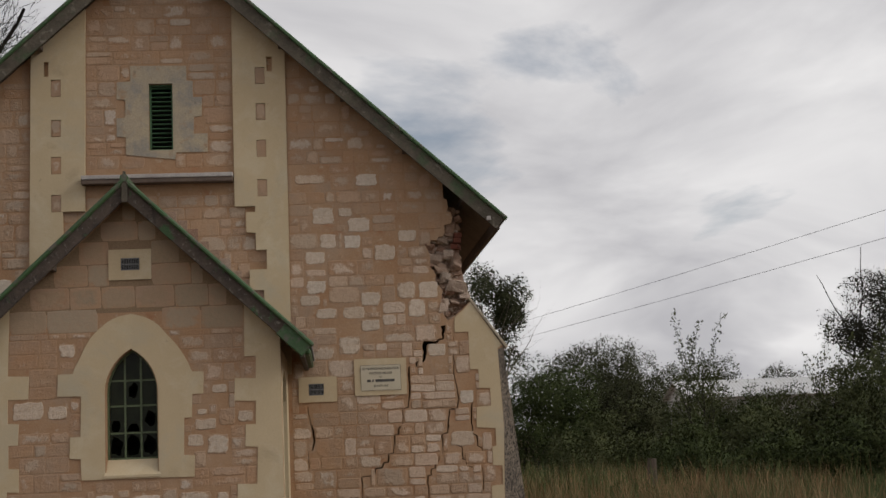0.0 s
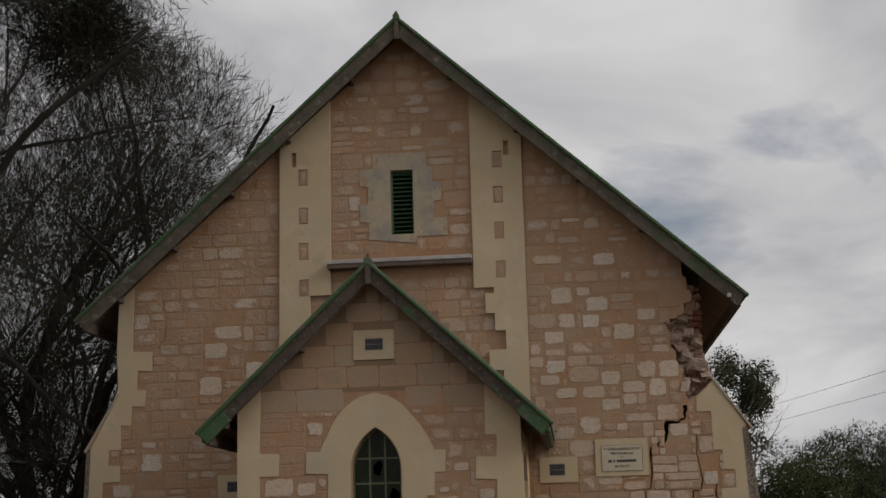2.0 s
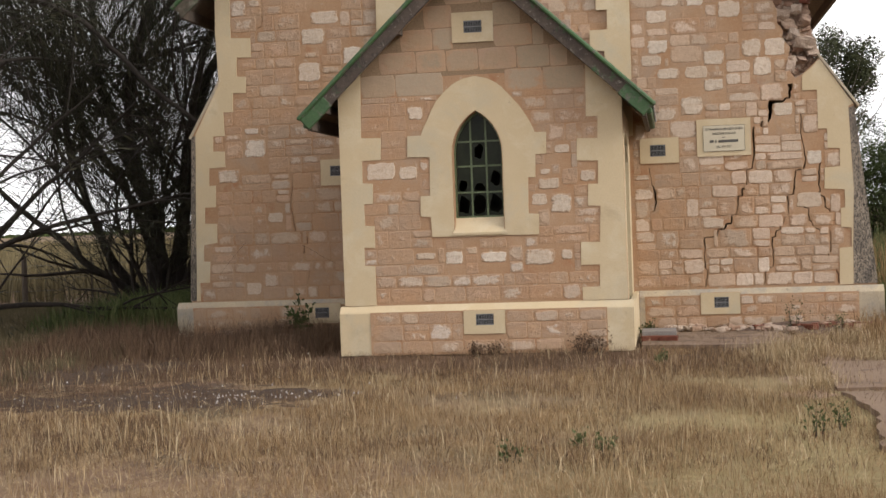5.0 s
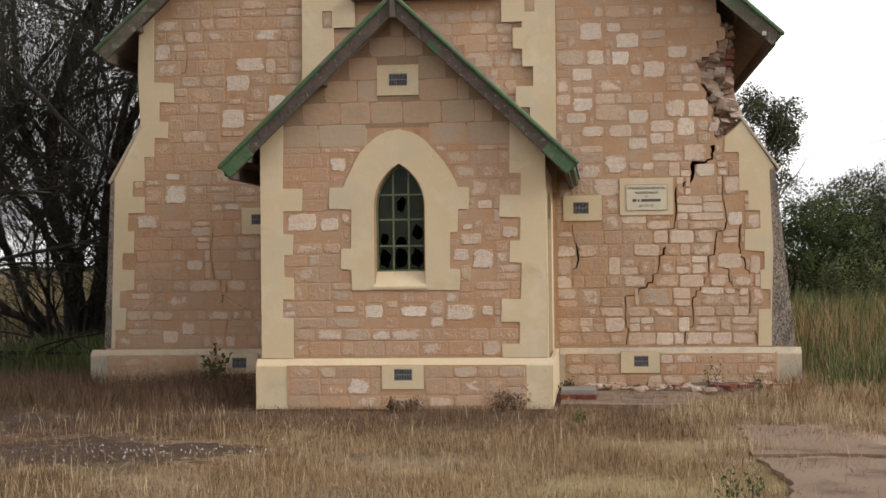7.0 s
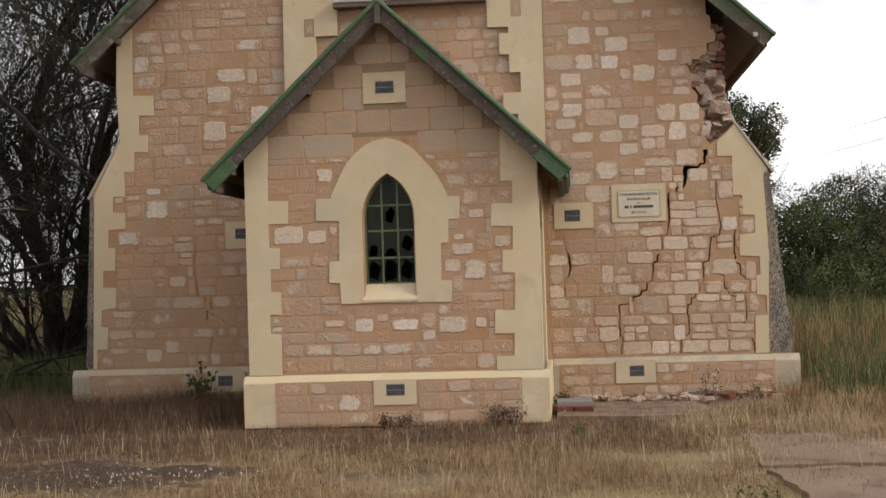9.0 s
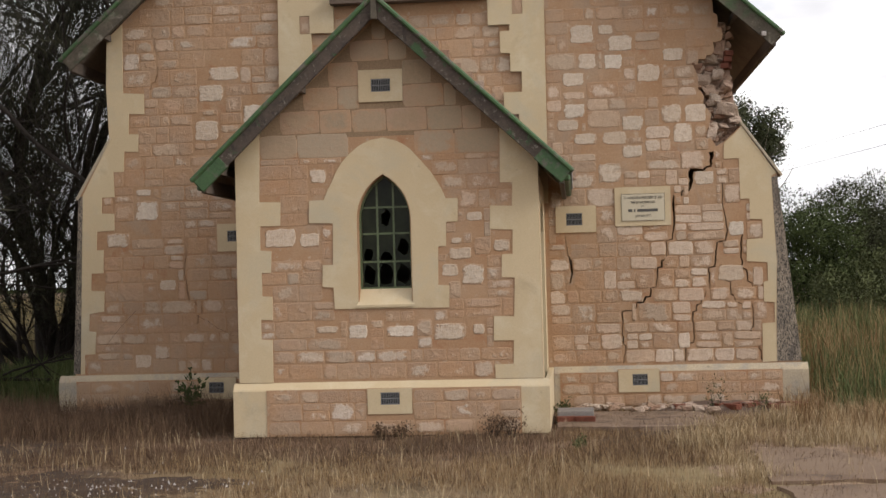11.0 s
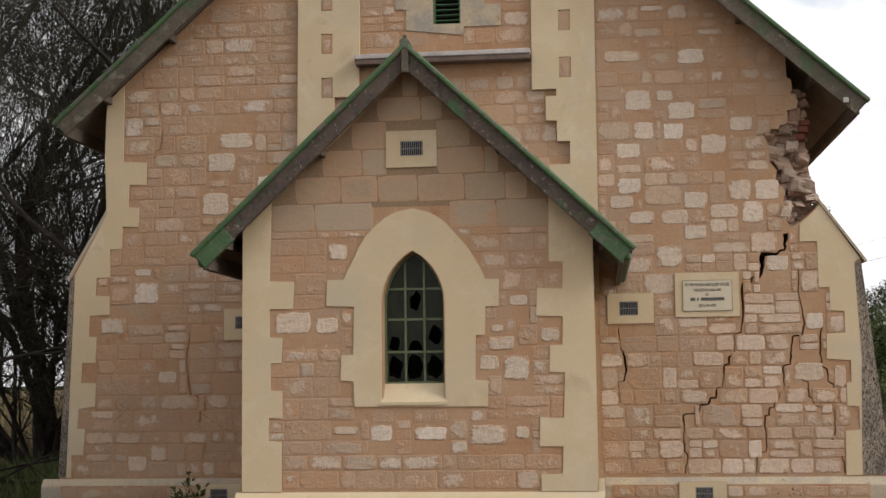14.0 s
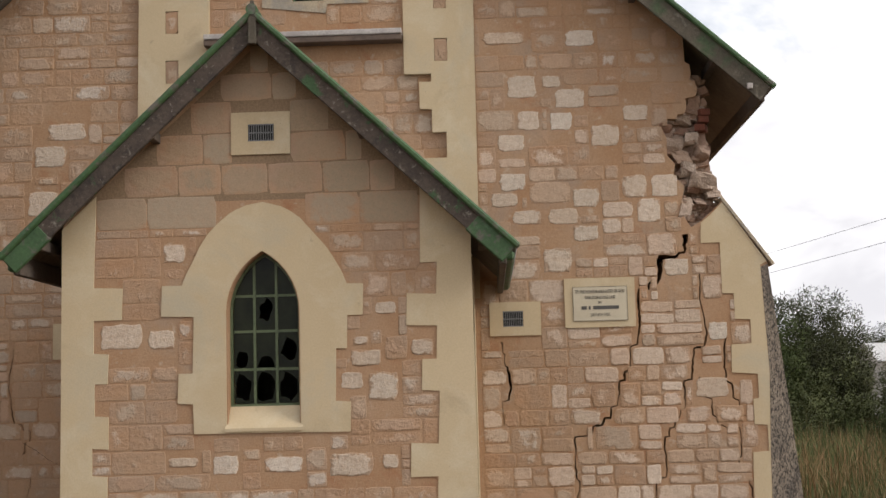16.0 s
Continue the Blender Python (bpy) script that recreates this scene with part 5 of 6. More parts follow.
p, h = scatter(5.3, 16, 1.0, 16, 110000, lambda x, y: 0 if (x < 5.5 and y > 2.4) else min(1, (y + 1) / 3), 0.20, 0.72, 0.9, 14, 0.15)
blades("tall_grass", p, h, mat_greengrass, 0.0042, 1.0, 8, "tall green-grey grass and seed heads")
p, h = scatter(5.4, 30, 14, 42, 30000, lambda x, y: 1.0, 0.4, 1.1, 0.6, 10, 0.25)
blades("tall_grass", p, h, mat_greengrass, 0.014, 0.6, 9, "tall green-grey grass and seed heads")
p, h = scatter(5.3, 14, 2.0, 26, 11000, lambda x, y: 1.0, 0.6, 1.0, 0.6, 8, 0.25)
blades("seed_grass", p, h, mat_straw, 0.005, 0.5, 19, "pale seeding stalks among green grass")
p, h = scatter(4.6, 12, -5, 3.2, 30000, lambda x, y: 0 if in_building(x, y) or bare_spot(x, y) else min(1, max(0.1, (y + 5) / 7)), 0.12, 0.42)
blades("dry_grass", p, h, mat_straw, 0.005, 0.6, 10, "pale straw-coloured dry grass in loose tufts")


tplaces, theights = [], []
for x, y, n, lo, hi, wide in ((3.62, -0.9, 900, 0.15, 0.40, 0.20), (3.40, -1.5, 700, 0.12, 0.30, 0.18), (3.52, -2.6, 500, 0.10, 0.24, 0.14), (3.55, -3.7, 500, 0.10, 0.24, 0.14), (4.8, -1.2, 900, 0.15, 0.38, 0.24), (5.25, -2.2, 900, 0.15, 0.36, 0.24), (4.3, -1.3, 500, 0.12, 0.26, 0.2), (4.35, 0.6, 500, 0.15, 0.36, 0.16), (5.2, 0.3, 800, 0.18, 0.45, 0.25)):
    tplaces += [(x + a, y + b, ground_height(x, y) - 0.03) for a, b in zip(grng.normal(0, wide, n), grng.normal(0, wide, n))]
    theights += list(grng.uniform(lo, hi, n))
blades("tussock_grass", tplaces, theights, mat_pale_straw, 0.0020, 1.0, 300, "dense tussocks of tall pale dry grass beside the path")


# ---- trees and shrubs ----
def tubes(chains, sides=5):
    """Chains of (place, radius) as one mesh of tapered tubes."""
    verts, faces = [], []
    for ch in chains:
        first = len(verts)
        for i, (p, r) in enumerate(ch):
            d = (ch[min(i + 1, len(ch) - 1)][0] - ch[max(i - 1, 0)][0]).normalized()
            s = d.cross(Vector((0.3, 0.9, 0.2))).normalized()
            t = d.cross(s)
            for k in range(sides):
                a = 2 * math.pi * k / sides
                verts.append(p + (s * math.cos(a) + t * math.sin(a)) * r)
        for i in range(len(ch) - 1):
            for k in range(sides):
                a, b = first + i * sides + k, first + i * sides + (k + 1) % sides
                faces.append((a, b, b + sides, a + sides))
    return [tuple(v) for v in verts], faces


def grow(rng, start, direction, length, radius, depth, spec, chains, tips):
    """One limb and its children. spec: wander, rise, split angle, children, shrink."""
    n = max(3, int(length / spec["step"]))
    p, d = Vector(start), Vector(direction).normalized()
    chain = [(p.copy(), radius)]
    for i in range(n):
        d = (d + Vector((rng.gauss(0, 1), rng.gauss(0, 1), rng.gauss(0, 1))) * spec["wander"] + Vector((0, 0, spec["rise"]))).normalized()
        p = p + d * (length / n)
        chain.append((p.copy(), radius * (1 - 0.75 * (i + 1) / n)))
        t = (i + 1) / n
        if depth <= 1 and t > 0.25:
            tips.append((p.copy(), d.copy()))
        if depth > 0 and t > spec["bare"] and rng.random() < spec["children"] / n * 1.3:
            axis_v = d.cross(Vector((rng.gauss(0, 1), rng.gauss(0, 1), rng.gauss(0, 1)))).normalized()
            nd = (Matrix.Rotation(radians(rng.uniform(*spec["angle"])), 3, axis_v) @ d)
            grow(rng, p, nd, length * rng.uniform(0.42, 0.68), radius * (1 - 0.7 * t) * 0.6, depth - 1, spec, chains, tips)
    chains.append(chain)


def leaves(name, tips, per, spread, length, width, droop, mat, parent, seed, label="", soft=False, stray=0.7):
    r = np.random.default_rng(seed)
    base = np.repeat(np.array([tuple(p) for p, d in tips]), per, 0)
    dirs = np.repeat(np.array([tuple(d) for p, d in tips]), per, 0)
    n = len(base)
    push = r.normal(0, spread, (n, 3))
    base = base + push
    d = dirs * 0.8 + r.normal(0, stray, (n, 3))
    d[:, 2] -= droop
    d /= np.linalg.norm(d, axis=1)[:, None]
    s = np.cross(d, r.normal(0, 1, (n, 3)))
    s /= np.linalg.norm(s, axis=1)[:, None] + 1e-6
    L = (length * r.uniform(0.5, 1.4, n))[:, None]
    W = (width * r.uniform(0.6, 1.3, n))[:, None]
    if soft:
        # leaves turn their faces out of the clump
        out = dirs + 0.3 * push / spread + np.array([0, 0, 0.25])
        out /= np.linalg.norm(out, axis=1)[:, None]
        s = np.where((np.cross(s, d) * out).sum(1)[:, None] < 0, -s, s)
    v = np.stack([base, base + d * L * 0.5 + s * W, base + d * L, base + d * L * 0.5 - s * W], 1).reshape(-1, 3)
    quad = (np.arange(n)[:, None] * 4 + np.array([0, 1, 2, 3])).astype(np.int32)
    me = bpy.data.meshes.new(name)
    me.vertices.add(len(v))
    me.vertices.foreach_set("co", v.ravel())
    me.loops.add(n * 4)
    me.loops.foreach_set("vertex_index", quad.ravel())
    me.polygons.add(n)
    me.polygons.foreach_set("loop_start", np.arange(n, dtype=np.int32) * 4)
    me.update(calc_edges=True)
    if soft:
        me.polygons.foreach_set("use_smooth", np.ones(n, bool))
        me.normals_split_custom_set_from_vertices(np.repeat(out, 4, 0).tolist())
    return mesh_part(name, me, mat, parent, label, kind="stuff")


def plant(name, label, category, base, stems, spec, depth, bark, leaf, per, spread, length, width, droop, seed, group="", soft=False, bound=None, clumps=None, stray=0.7):
    """stems: (direction, length, radius) from the base."""
    t = thing(name, label, category, group, at=base)
    rng = random.Random(seed)
    chains, tips = [], []
    for off, d, L, r in stems:
        grow(rng, Vector(base) + Vector(off), d, L, r, depth, spec, chains, tips)
    if bound:
        # the crown keeps within a rounded outline; thick limbs may start below it
        (bx, by, bz), (ux, uy, uz) = bound

        def within(q, k=1.0):
            return ((q.x - bx) / ux) ** 2 + ((q.y - by) / uy) ** 2 + ((q.z - bz) / uz) ** 2 < k + 0.25 * noise.noise(q * 0.5)
        tips = [t2 for t2 in tips if within(t2[0])]
        chains = [c for c in chains if c[0][1] > 0.05 and c[-1][0].z < bz + uz or within(c[-1][0], 1.1)]
    if clumps:
        tips = (tips if bound else []) + lobes(rng, *clumps)
    big = max(ch[0][1] for ch in chains)
    for piece, sel in (("trunk", [c for c in chains if c[0][1] > big * 0.55]), ("bough", [c for c in chains if big * 0.18 < c[0][1] <= big * 0.55]), ("twig_growth", [c for c in chains if c[0][1] <= big * 0.18])):
        if sel:
            v, f = tubes(sel, 7 if piece == "trunk" else 4 if piece == "bough" else 3)
            mesh_part(piece, raw_mesh(piece, v, f), bark, t, "", True, "stuff" if piece != "trunk" else "")
    if per:
        leaves("crown", tips, per, spread, length, width, droop, leaf, t, seed, soft=soft, stray=stray)
    return t


def lobes(rng, centre, radii, count, size, each):
    """Tips on the skins of rounded clumps that are spread over an ellipsoid."""
    tips = []
    for k in range(count):
        d = Vector((rng.gauss(0, 1), rng.gauss(0, 1), rng.gauss(0, 1))).normalized()
        q = rng.uniform(0.45, 0.92)
        c = Vector(centre) + Vector((d.x * radii[0], d.y * radii[1], d.z * radii[2])) * q
        s = rng.uniform(*size)
        for i in range(int(each * (s / size[1]) ** 2)):
            o = Vector((rng.gauss(0, 1), rng.gauss(0, 1), rng.gauss(0, 1))).normalized()
            tips.append((c + Vector((o.x, o.y, o.z * 0.8)) * s * rng.uniform(0.6, 1.08), o))
    return tips


SHEOAK = dict(step=0.35, wander=0.10, rise=0.015, angle=(18, 48), children=7.0, bare=0.12)
ARCHING = dict(step=0.3, wander=0.07, rise=-0.045, angle=(20, 55), children=6.0, bare=0.2)
plant("sheoak_tree", "dark she-oak with several leaning stems beside the church", "tree", (-9.3, 13.3, -0.05),
      [((0, 0, 0), (-0.34, 0.1, 1), 12.0, 0.15), ((0.3, 0.2, 0), (0.10, 0.0, 1), 13.0, 0.15), ((-0.2, 0.1, 0), (-0.62, -0.1, 0.9), 9.0, 0.12), ((0.5, -0.2, 0), (0.34, 0.1, 1), 12.5, 0.15), ((0.0, 0.3, 0), (-0.12, 0.1, 1), 12.6, 0.13), ((-0.3, -0.1, 0), (-0.95, -0.2, 0.75), 7.0, 0.10), ((0.2, 0, 0), (-0.48, 0.0, 1), 10.5, 0.11), ((0.4, 0, 0), (0.22, -0.1, 1), 11.0, 0.12), ((0.1, 0.1, 0), (-0.22, -0.1, 1), 11.5, 0.12)],
      SHEOAK, 3, mat_bark, mat_needle, 15, 0.20, 0.42, 0.0078, -0.15, 31, "she-oaks", stray=0.34, bound=((-8.5, 13.3, 7.6), (5.2, 4.4, 6.1)), clumps=((-7.4, 13.3, 10.2), (2.8, 2.2, 3.0), 22, (0.5, 0.95), 40))
OVERHEAD = dict(SHEOAK, bare=0.34)
# forward crown and its clumps are unseen, added to shade the left wall
plant("sheoak_tree", "tall dark she-oak out of view, its crown extended to shade the left wall", "tree", (-9.9, -0.6, -0.05),
      [((0, 0, 0), (-0.10, 0, 1), 11.0, 0.26), ((-0.3, 0, 0), (-0.35, 0.1, 1), 10.0, 0.22), ((0.1, 0.3, 0), (0.02, 0.2, 1), 10.5, 0.2), ((0, -0.3, 0), (-0.1, -0.3, 1), 10.0, 0.2), ((0, -0.3, 0), (-0.05, -0.6, 1), 11.0, 0.2), ((0.1, -0.4, 0), (0.02, -0.9, 1), 10.0, 0.17)],
      OVERHEAD, 3, mat_bark, mat_needle, 30, 0.24, 0.38, 0.0058, 0.0, 32, "she-oaks", stray=0.4, bound=((-9.9, -2.6, 8.0), (4.4, 6.8, 4.6)), clumps=((-10.4, -5.6, 7.6), (3.9, 4.6, 3.8), 64, (0.6, 1.1), 52))
plant("sheoak_tree", "she-oak with bare arching lower branches", "tree", (-11.8, 4.6, -0.05),
      [((0, 0, 0), (0.02, 0.2, 1), 13.0, 0.18), ((0.15, 0, 0), (0.30, 0.12, 1), 13.0, 0.15), ((0.2, 0.1, 0), (0.44, 0.1, 1), 13.0, 0.15), ((0.25, 0, 0), (0.62, 0.05, 1), 14.5, 0.17), ((-0.2, 0.2, 0), (-0.3, 0.1, 1), 10.5, 0.18), ((0.1, 0.1, 0), (0.20, -0.1, 1), 11.0, 0.14)],
      OVERHEAD, 3, mat_bark, mat_needle, 26, 0.22, 0.36, 0.0068, 0.0, 33, "she-oaks", stray=0.4, bound=((-8.9, 4.8, 11.0), (5.2, 4.0, 5.2)), clumps=((-5.8, 4.8, 11.3), (2.1, 1.8, 1.6), 18, (0.45, 0.8), 110))
LIMB = dict(step=0.3, wander=0.05, rise=-0.004, angle=(18, 45), children=6.0, bare=0.25)
plant("overhanging_limb", "thick bare dark limbs leaning out from the she-oak", "branch", (-9.6, -0.4, -0.05),
      [((0.0, 0, 1.9), (4.6, 1.5, 2.75), 4.0, 0.085), ((0.0, 0, 2.6), (4.3, 1.2, 2.6), 3.4, 0.07), ((-0.2, 0.1, 1.2), (3.6, 2.6, 0.9), 2.8, 0.05), ((0.0, 0.2, 3.0), (3.0, 1.6, 2.6), 3.3, 0.07)],
      LIMB, 2, mat_bark, mat_needle, 9, 0.14, 0.25, 0.008, 0.4, 38)
SKIRT = dict(step=0.3, wander=0.12, rise=0.0, angle=(20, 60), children=7.0, bare=0.08)
plant("sheoak_shrub", "dense dark twiggy skirt of young she-oak stems", "shrub", (-10.2, 12.7, -0.05),
      [((0.3, 0, 0), (-0.35, 0.0, 1), 3.4, 0.06), ((0.5, 0, 0), (0.0, 0.0, 1), 4.0, 0.06), ((0.8, 0.1, 0), (0.45, 0.1, 1), 3.6, 0.06), ((0.8, 0.1, 0), (0.1, -0.1, 1), 4.2, 0.06), ((1.6, 0.2, 0), (0.15, 0, 1), 4.0, 0.06), ((2.0, 0.2, 0), (0.35, 0, 1), 3.6, 0.06), ((1.3, 0, 0), (-0.2, 0, 1), 4.4, 0.06)],
      SKIRT, 2, mat_bark, mat_needle, 24, 0.24, 0.34, 0.0055, -0.15, 35, stray=0.4)
plant("bare_branches", "bare arching grey branches springing from the ground", "shrub", (-10.6, 5.0, -0.05),
      [((0.1, 0, 0), (0.75, 0.25, 0.95), 5.6, 0.075), ((0, 0, 0), (0.55, 0.3, 1.15), 6.0, 0.07), ((0.2, -0.1, 0), (0.9, 0.3, 0.62), 5.2, 0.06), ((-0.1, 0, 0), (0.3, 0.3, 1.2), 6.0, 0.07)],
      ARCHING, 2, mat_bark, mat_needle, 0, 0.1, 0.2, 0.006, 0.3, 34)

GUM = dict(step=0.5, wander=0.12, rise=0.05, angle=(18, 45), children=6.0, bare=0.3)
BUSH = dict(step=0.35, wander=0.13, rise=0.05, angle=(20, 60), children=5.0, bare=0.05)
brng = random.Random(8)
plant("gum_tree", "slender gum tree with clumped olive leaves behind the church", "tree", (9.0, 47.0, -0.05),
      [((0, 0, 0), (-0.02, 0, 1), 6.6, 0.18), ((0.1, 0, 0), (0.14, 0.0, 1), 6.2, 0.13), ((-0.1, 0, 0), (-0.16, 0.1, 1), 5.8, 0.12)], GUM, 2, mat_gumbark, mat_gumleaf, 15, 0.13, 0.15, 0.032, 0.35, 41,
      soft=True, clumps=((9.3, 47.0, 7.0), (2.7, 2.2, 3.0), 36, (0.45, 0.8), 60))


def bush(x, y, height, width, leaf, seed, label, group="shrubs behind the church"):
    """A dense shrub of rounded leafy clumps on a few forking stems."""
    stems = []
    for i in range(5):
        a = 2 * math.pi * i / 5 + brng.uniform(-0.3, 0.3)
        k = brng.uniform(0.15, 0.5)
        stems.append(((math.cos(a) * 0.2, math.sin(a) * 0.2, 0), (math.cos(a) * k, math.sin(a) * k, 1), height * 0.62 * brng.uniform(0.7, 1.0), 0.045))
    s = 1.0 if y < 80 else 1.9
    lobe = height * 0.20
    return plant("shrub" if height < 4.7 else "scrub_tree", label, "shrub" if height < 4.7 else "tree", (x, y, -0.05), stems, BUSH, 1, mat_bark, leaf, 13, 0.10 * s, 0.11 * s, 0.020 * s, -0.1, seed, group, True,
                 clumps=((x, y, height * 0.47), (width, width, height * 0.46), 30, (lobe * 0.6, lobe * 1.1), int(40 * (height / 2.5) ** 1.4) if y < 80 else 60))


def spire(x, y, height, leaf, seed, n=5):
    """A narrow shrub with upright feathery shoots."""
    stems = []
    for i in range(n):
        a = 2 * math.pi * i / n + brng.uniform(-0.3, 0.3)
        k = brng.uniform(0.02, 0.11)
        stems.append(((math.cos(a) * 0.15, math.sin(a) * 0.15, 0), (math.cos(a) * k, math.sin(a) * k, 1), height * brng.uniform(0.55, 0.9), 0.03))
    return plant("shrub", "tall olive-green shrub with upright feathery shoots", "shrub", (x, y, -0.05), stems, dict(step=0.22, wander=0.05, rise=0.05, angle=(12, 32), children=8.0, bare=0.3), 1, mat_bark, leaf, 12, 0.06, 0.12, 0.022, -0.2, seed, "shrubs behind the church")


DARK, OLIVE, FAR = "dense dark green shrub beyond the church", "olive-green shrub with rounded leafy clumps", "dark green tree far behind the scrub"
for k, (x, y, hh, ww, leaf, label) in enumerate((
        (9.5, 33, 4.5, 1.25, mat_shrubleaf, DARK), (11.0, 34, 4.6, 1.1, mat_shrubleaf, DARK), (13.4, 40, 6.1, 1.25, mat_gumleaf, "dark scrub tree behind the shrubs"), (14.8, 40, 3.6, 1.1, mat_gumleaf, DARK), (10.4, 28, 1.9, 1.2, mat_olive, OLIVE),
        (12.4, 31, 2.8, 1.3, mat_olive, OLIVE), (14.3, 29, 2.2, 1.3, mat_olive, OLIVE), (16.1, 28, 2.5, 1.3, mat_olive, OLIVE), (12.9, 24, 2.2, 1.2, mat_shrubleaf, DARK), (14.8, 22, 2.5, 1.2, mat_olive, OLIVE),
        (16.6, 21, 3.5, 1.2, mat_olive, OLIVE), (18.0, 22, 3.8, 1.3, mat_olive, OLIVE), (12.0, 20, 1.6, 1.0, mat_shrubleaf, DARK), (13.5, 18, 1.8, 1.1, mat_shrubleaf, DARK), (15.0, 17, 2.0, 1.1, mat_shrubleaf, DARK), (16.5, 16, 2.2, 1.1, mat_olive, OLIVE), (18.0, 18, 3.3, 1.3, mat_shrubleaf, DARK),
        (16.2, 46, 5.4, 1.0, mat_gumleaf, FAR), (18.0, 58, 6.2, 1.3, mat_gumleaf, FAR), (15.6, 33, 3.4, 1.3, mat_olive, OLIVE), (17.4, 33, 3.3, 1.3, mat_shrubleaf, DARK), (19.2, 33, 3.5, 1.4, mat_olive, OLIVE), (31.5, 104, 7.6, 2.6, mat_gumleaf, FAR), (37.0, 108, 8.6, 3.2, mat_gumleaf, FAR), (42.5, 106, 8.2, 3.0, mat_gumleaf, FAR), (48.0, 104, 7.8, 3.0, mat_gumleaf, FAR))):
    bush(x, y, hh, ww, leaf, 51 + k, label)
spire(13.7, 25, 4.1, mat_olive, 101, 4)
spire(16.7, 22.5, 3.5, mat_olive, 102, 3)
spire(17.4, 20, 3.2, mat_olive, 103, 3)
plant("pine_tree", "dark spreading tree at the edge of the scrub", "tree", (22.8, 30.0, -0.05),
      [((0, 0, 0), (0.02, 0, 1), 5.6, 0.2), ((0.1, 0, 0), (-0.30, 0, 1), 3.4, 0.14), ((0.1, 0.2, 0), (0.4, 0, 1), 3.8, 0.14)], dict(BUSH, bare=0.3), 1, mat_bark, mat_needle, 18, 0.13, 0.12, 0.020, 0.0, 91,
      soft=True, clumps=((22.7, 30.0, 5.0), (3.0, 2.5, 2.3), 40, (0.4, 0.8), 75))

# plants by the walls
SPRIG = dict(step=0.08, wander=0.16, rise=0.02, angle=(25, 60), children=5.0, bare=0.15)


def weed(x, y, height, leaf, seed, label, n=6, per=5, size=0.05, wide=0.5):
    stems = []
    for i in range(n):
        a = 2 * math.pi * i / n
        k = brng.uniform(0.1, wide)
        stems.append(((math.cos(a) * 0.03, math.sin(a) * 0.03, 0), (math.cos(a) * k, math.sin(a) * k, 1), height * 0.62 * brng.uniform(0.6, 1.0), 0.004))
    return plant("weed", label, "weed", (x, y, -0.02), stems, SPRIG, 1, mat_bark, leaf, per, 0.02, size, size * 0.28, 0.0, seed, "weeds")


weed(-2.95, 1.9, 0.80, mat_shrubleaf, 81, "dark leafy bush against the gable wall", 3, 5, 0.07, 0.15)
weed(-2.55, 1.8, 0.38, mat_redgrass, 82, "withered brown weed beside the bush", 8, 4)
weed(-3.0, 1.7, 0.34, mat_redgrass, 90, "withered brown weed beside the bush", 8, 4)
weed(1.35, -0.28, 0.36, mat_redgrass, 83, "withered brown weed at the porch corner", 9, 3, 0.03)
weed(1.15, -0.25, 0.35, mat_redgrass, 84, "brown weed at the porch foot", 9, 3, 0.03)
weed(0.10, -0.25, 0.24, mat_redgrass, 85, "small withered weed at the porch foot", 9, 3, 0.03)
weed(-0.12, -0.3, 0.2, mat_redgrass, 86, "small withered weed at the porch foot", 9, 3, 0.03)
weed(3.85, 2.3, 0.55, mat_olive, 87, "sparse weed growing from the rubble", 6, 2, 0.03)
weed(4.4, 2.1, 0.35, mat_olive, 88, "sparse weed growing from the rubble", 5, 2, 0.03)
weed(1.9, 1.9, 0.26, mat_olive, 89, "green weed in the porch angle", 6, 4, 0.035)
weed(1.75, -7.3, 0.22, mat_olive, 91, "leafy green weed in the dry grass", 3, 2, 0.035, 0.25)
weed(1.55, -7.0, 0.2, mat_olive, 92, "leafy green weed in the dry grass", 3, 2, 0.035, 0.25)
weed(1.1, -7.5, 0.2, mat_olive, 93, "leafy green weed in the dry grass", 3, 2, 0.035, 0.25)
weed(3.25, -6.6, 0.34, mat_olive, 94, "thin twiggy weed in the dry grass", 3, 2, 0.035, 0.25)
weed(3.45, -6.3, 0.3, mat_olive, 95, "thin twiggy weed in the dry grass", 3, 2, 0.035, 0.25)
weed(2.1, -1.5, 0.16, mat_olive, 96, "small green weed in the dry grass", 4, 4, 0.03)


# ---- fence, shed, lines ----
def fence_post(x, y, height, radius, label):
    bm = bmesh.new()
    bmesh.ops.create_cone(bm, cap_ends=True, segments=9, radius1=radius, radius2=radius * 0.9, depth=height + 0.1)
    for v in bm.verts:
        v.co.x += 0.01 * noise.noise(v.co * 4)
    bmesh.ops.transform(bm, matrix=Matrix.Translation((x, y, height / 2 - 0.05)), verts=bm.verts)
    return tagged(part("fence_post", bm, mat_post), label, "post", group="paddock fence posts")


for x, y, hh, r in ((-17.6, 13.3, 1.05, 0.022), (-14.55, 13.9, 1.05, 0.022), (-12.95, 14.0, 1.15, 0.07), (-11.35, 14.2, 1.1, 0.022), (-10.0, 14.3, 1.0, 0.022)):
    fence_post(x, y, hh, r, "thick weathered timber fence post" if r > 0.05 else "thin steel fence dropper")
for k, z in enumerate((0.35, 0.65, 0.95)):
    v, f = tubes([[(Vector((-26, 12.2, z)), 0.004), (Vector((-13, 14.0, z - 0.03)), 0.004), (Vector((-7, 14.7, z)), 0.004)]], 4)
    tagged(mesh_part("fence_wire", raw_mesh("fence_wire", v, f), mat_wire), "thin rusty fence wire between the posts", "fence wire", group="fence wires")
fence_post(10.6, 19.0, 1.0, 0.14, "short thick timber post in the tall grass")

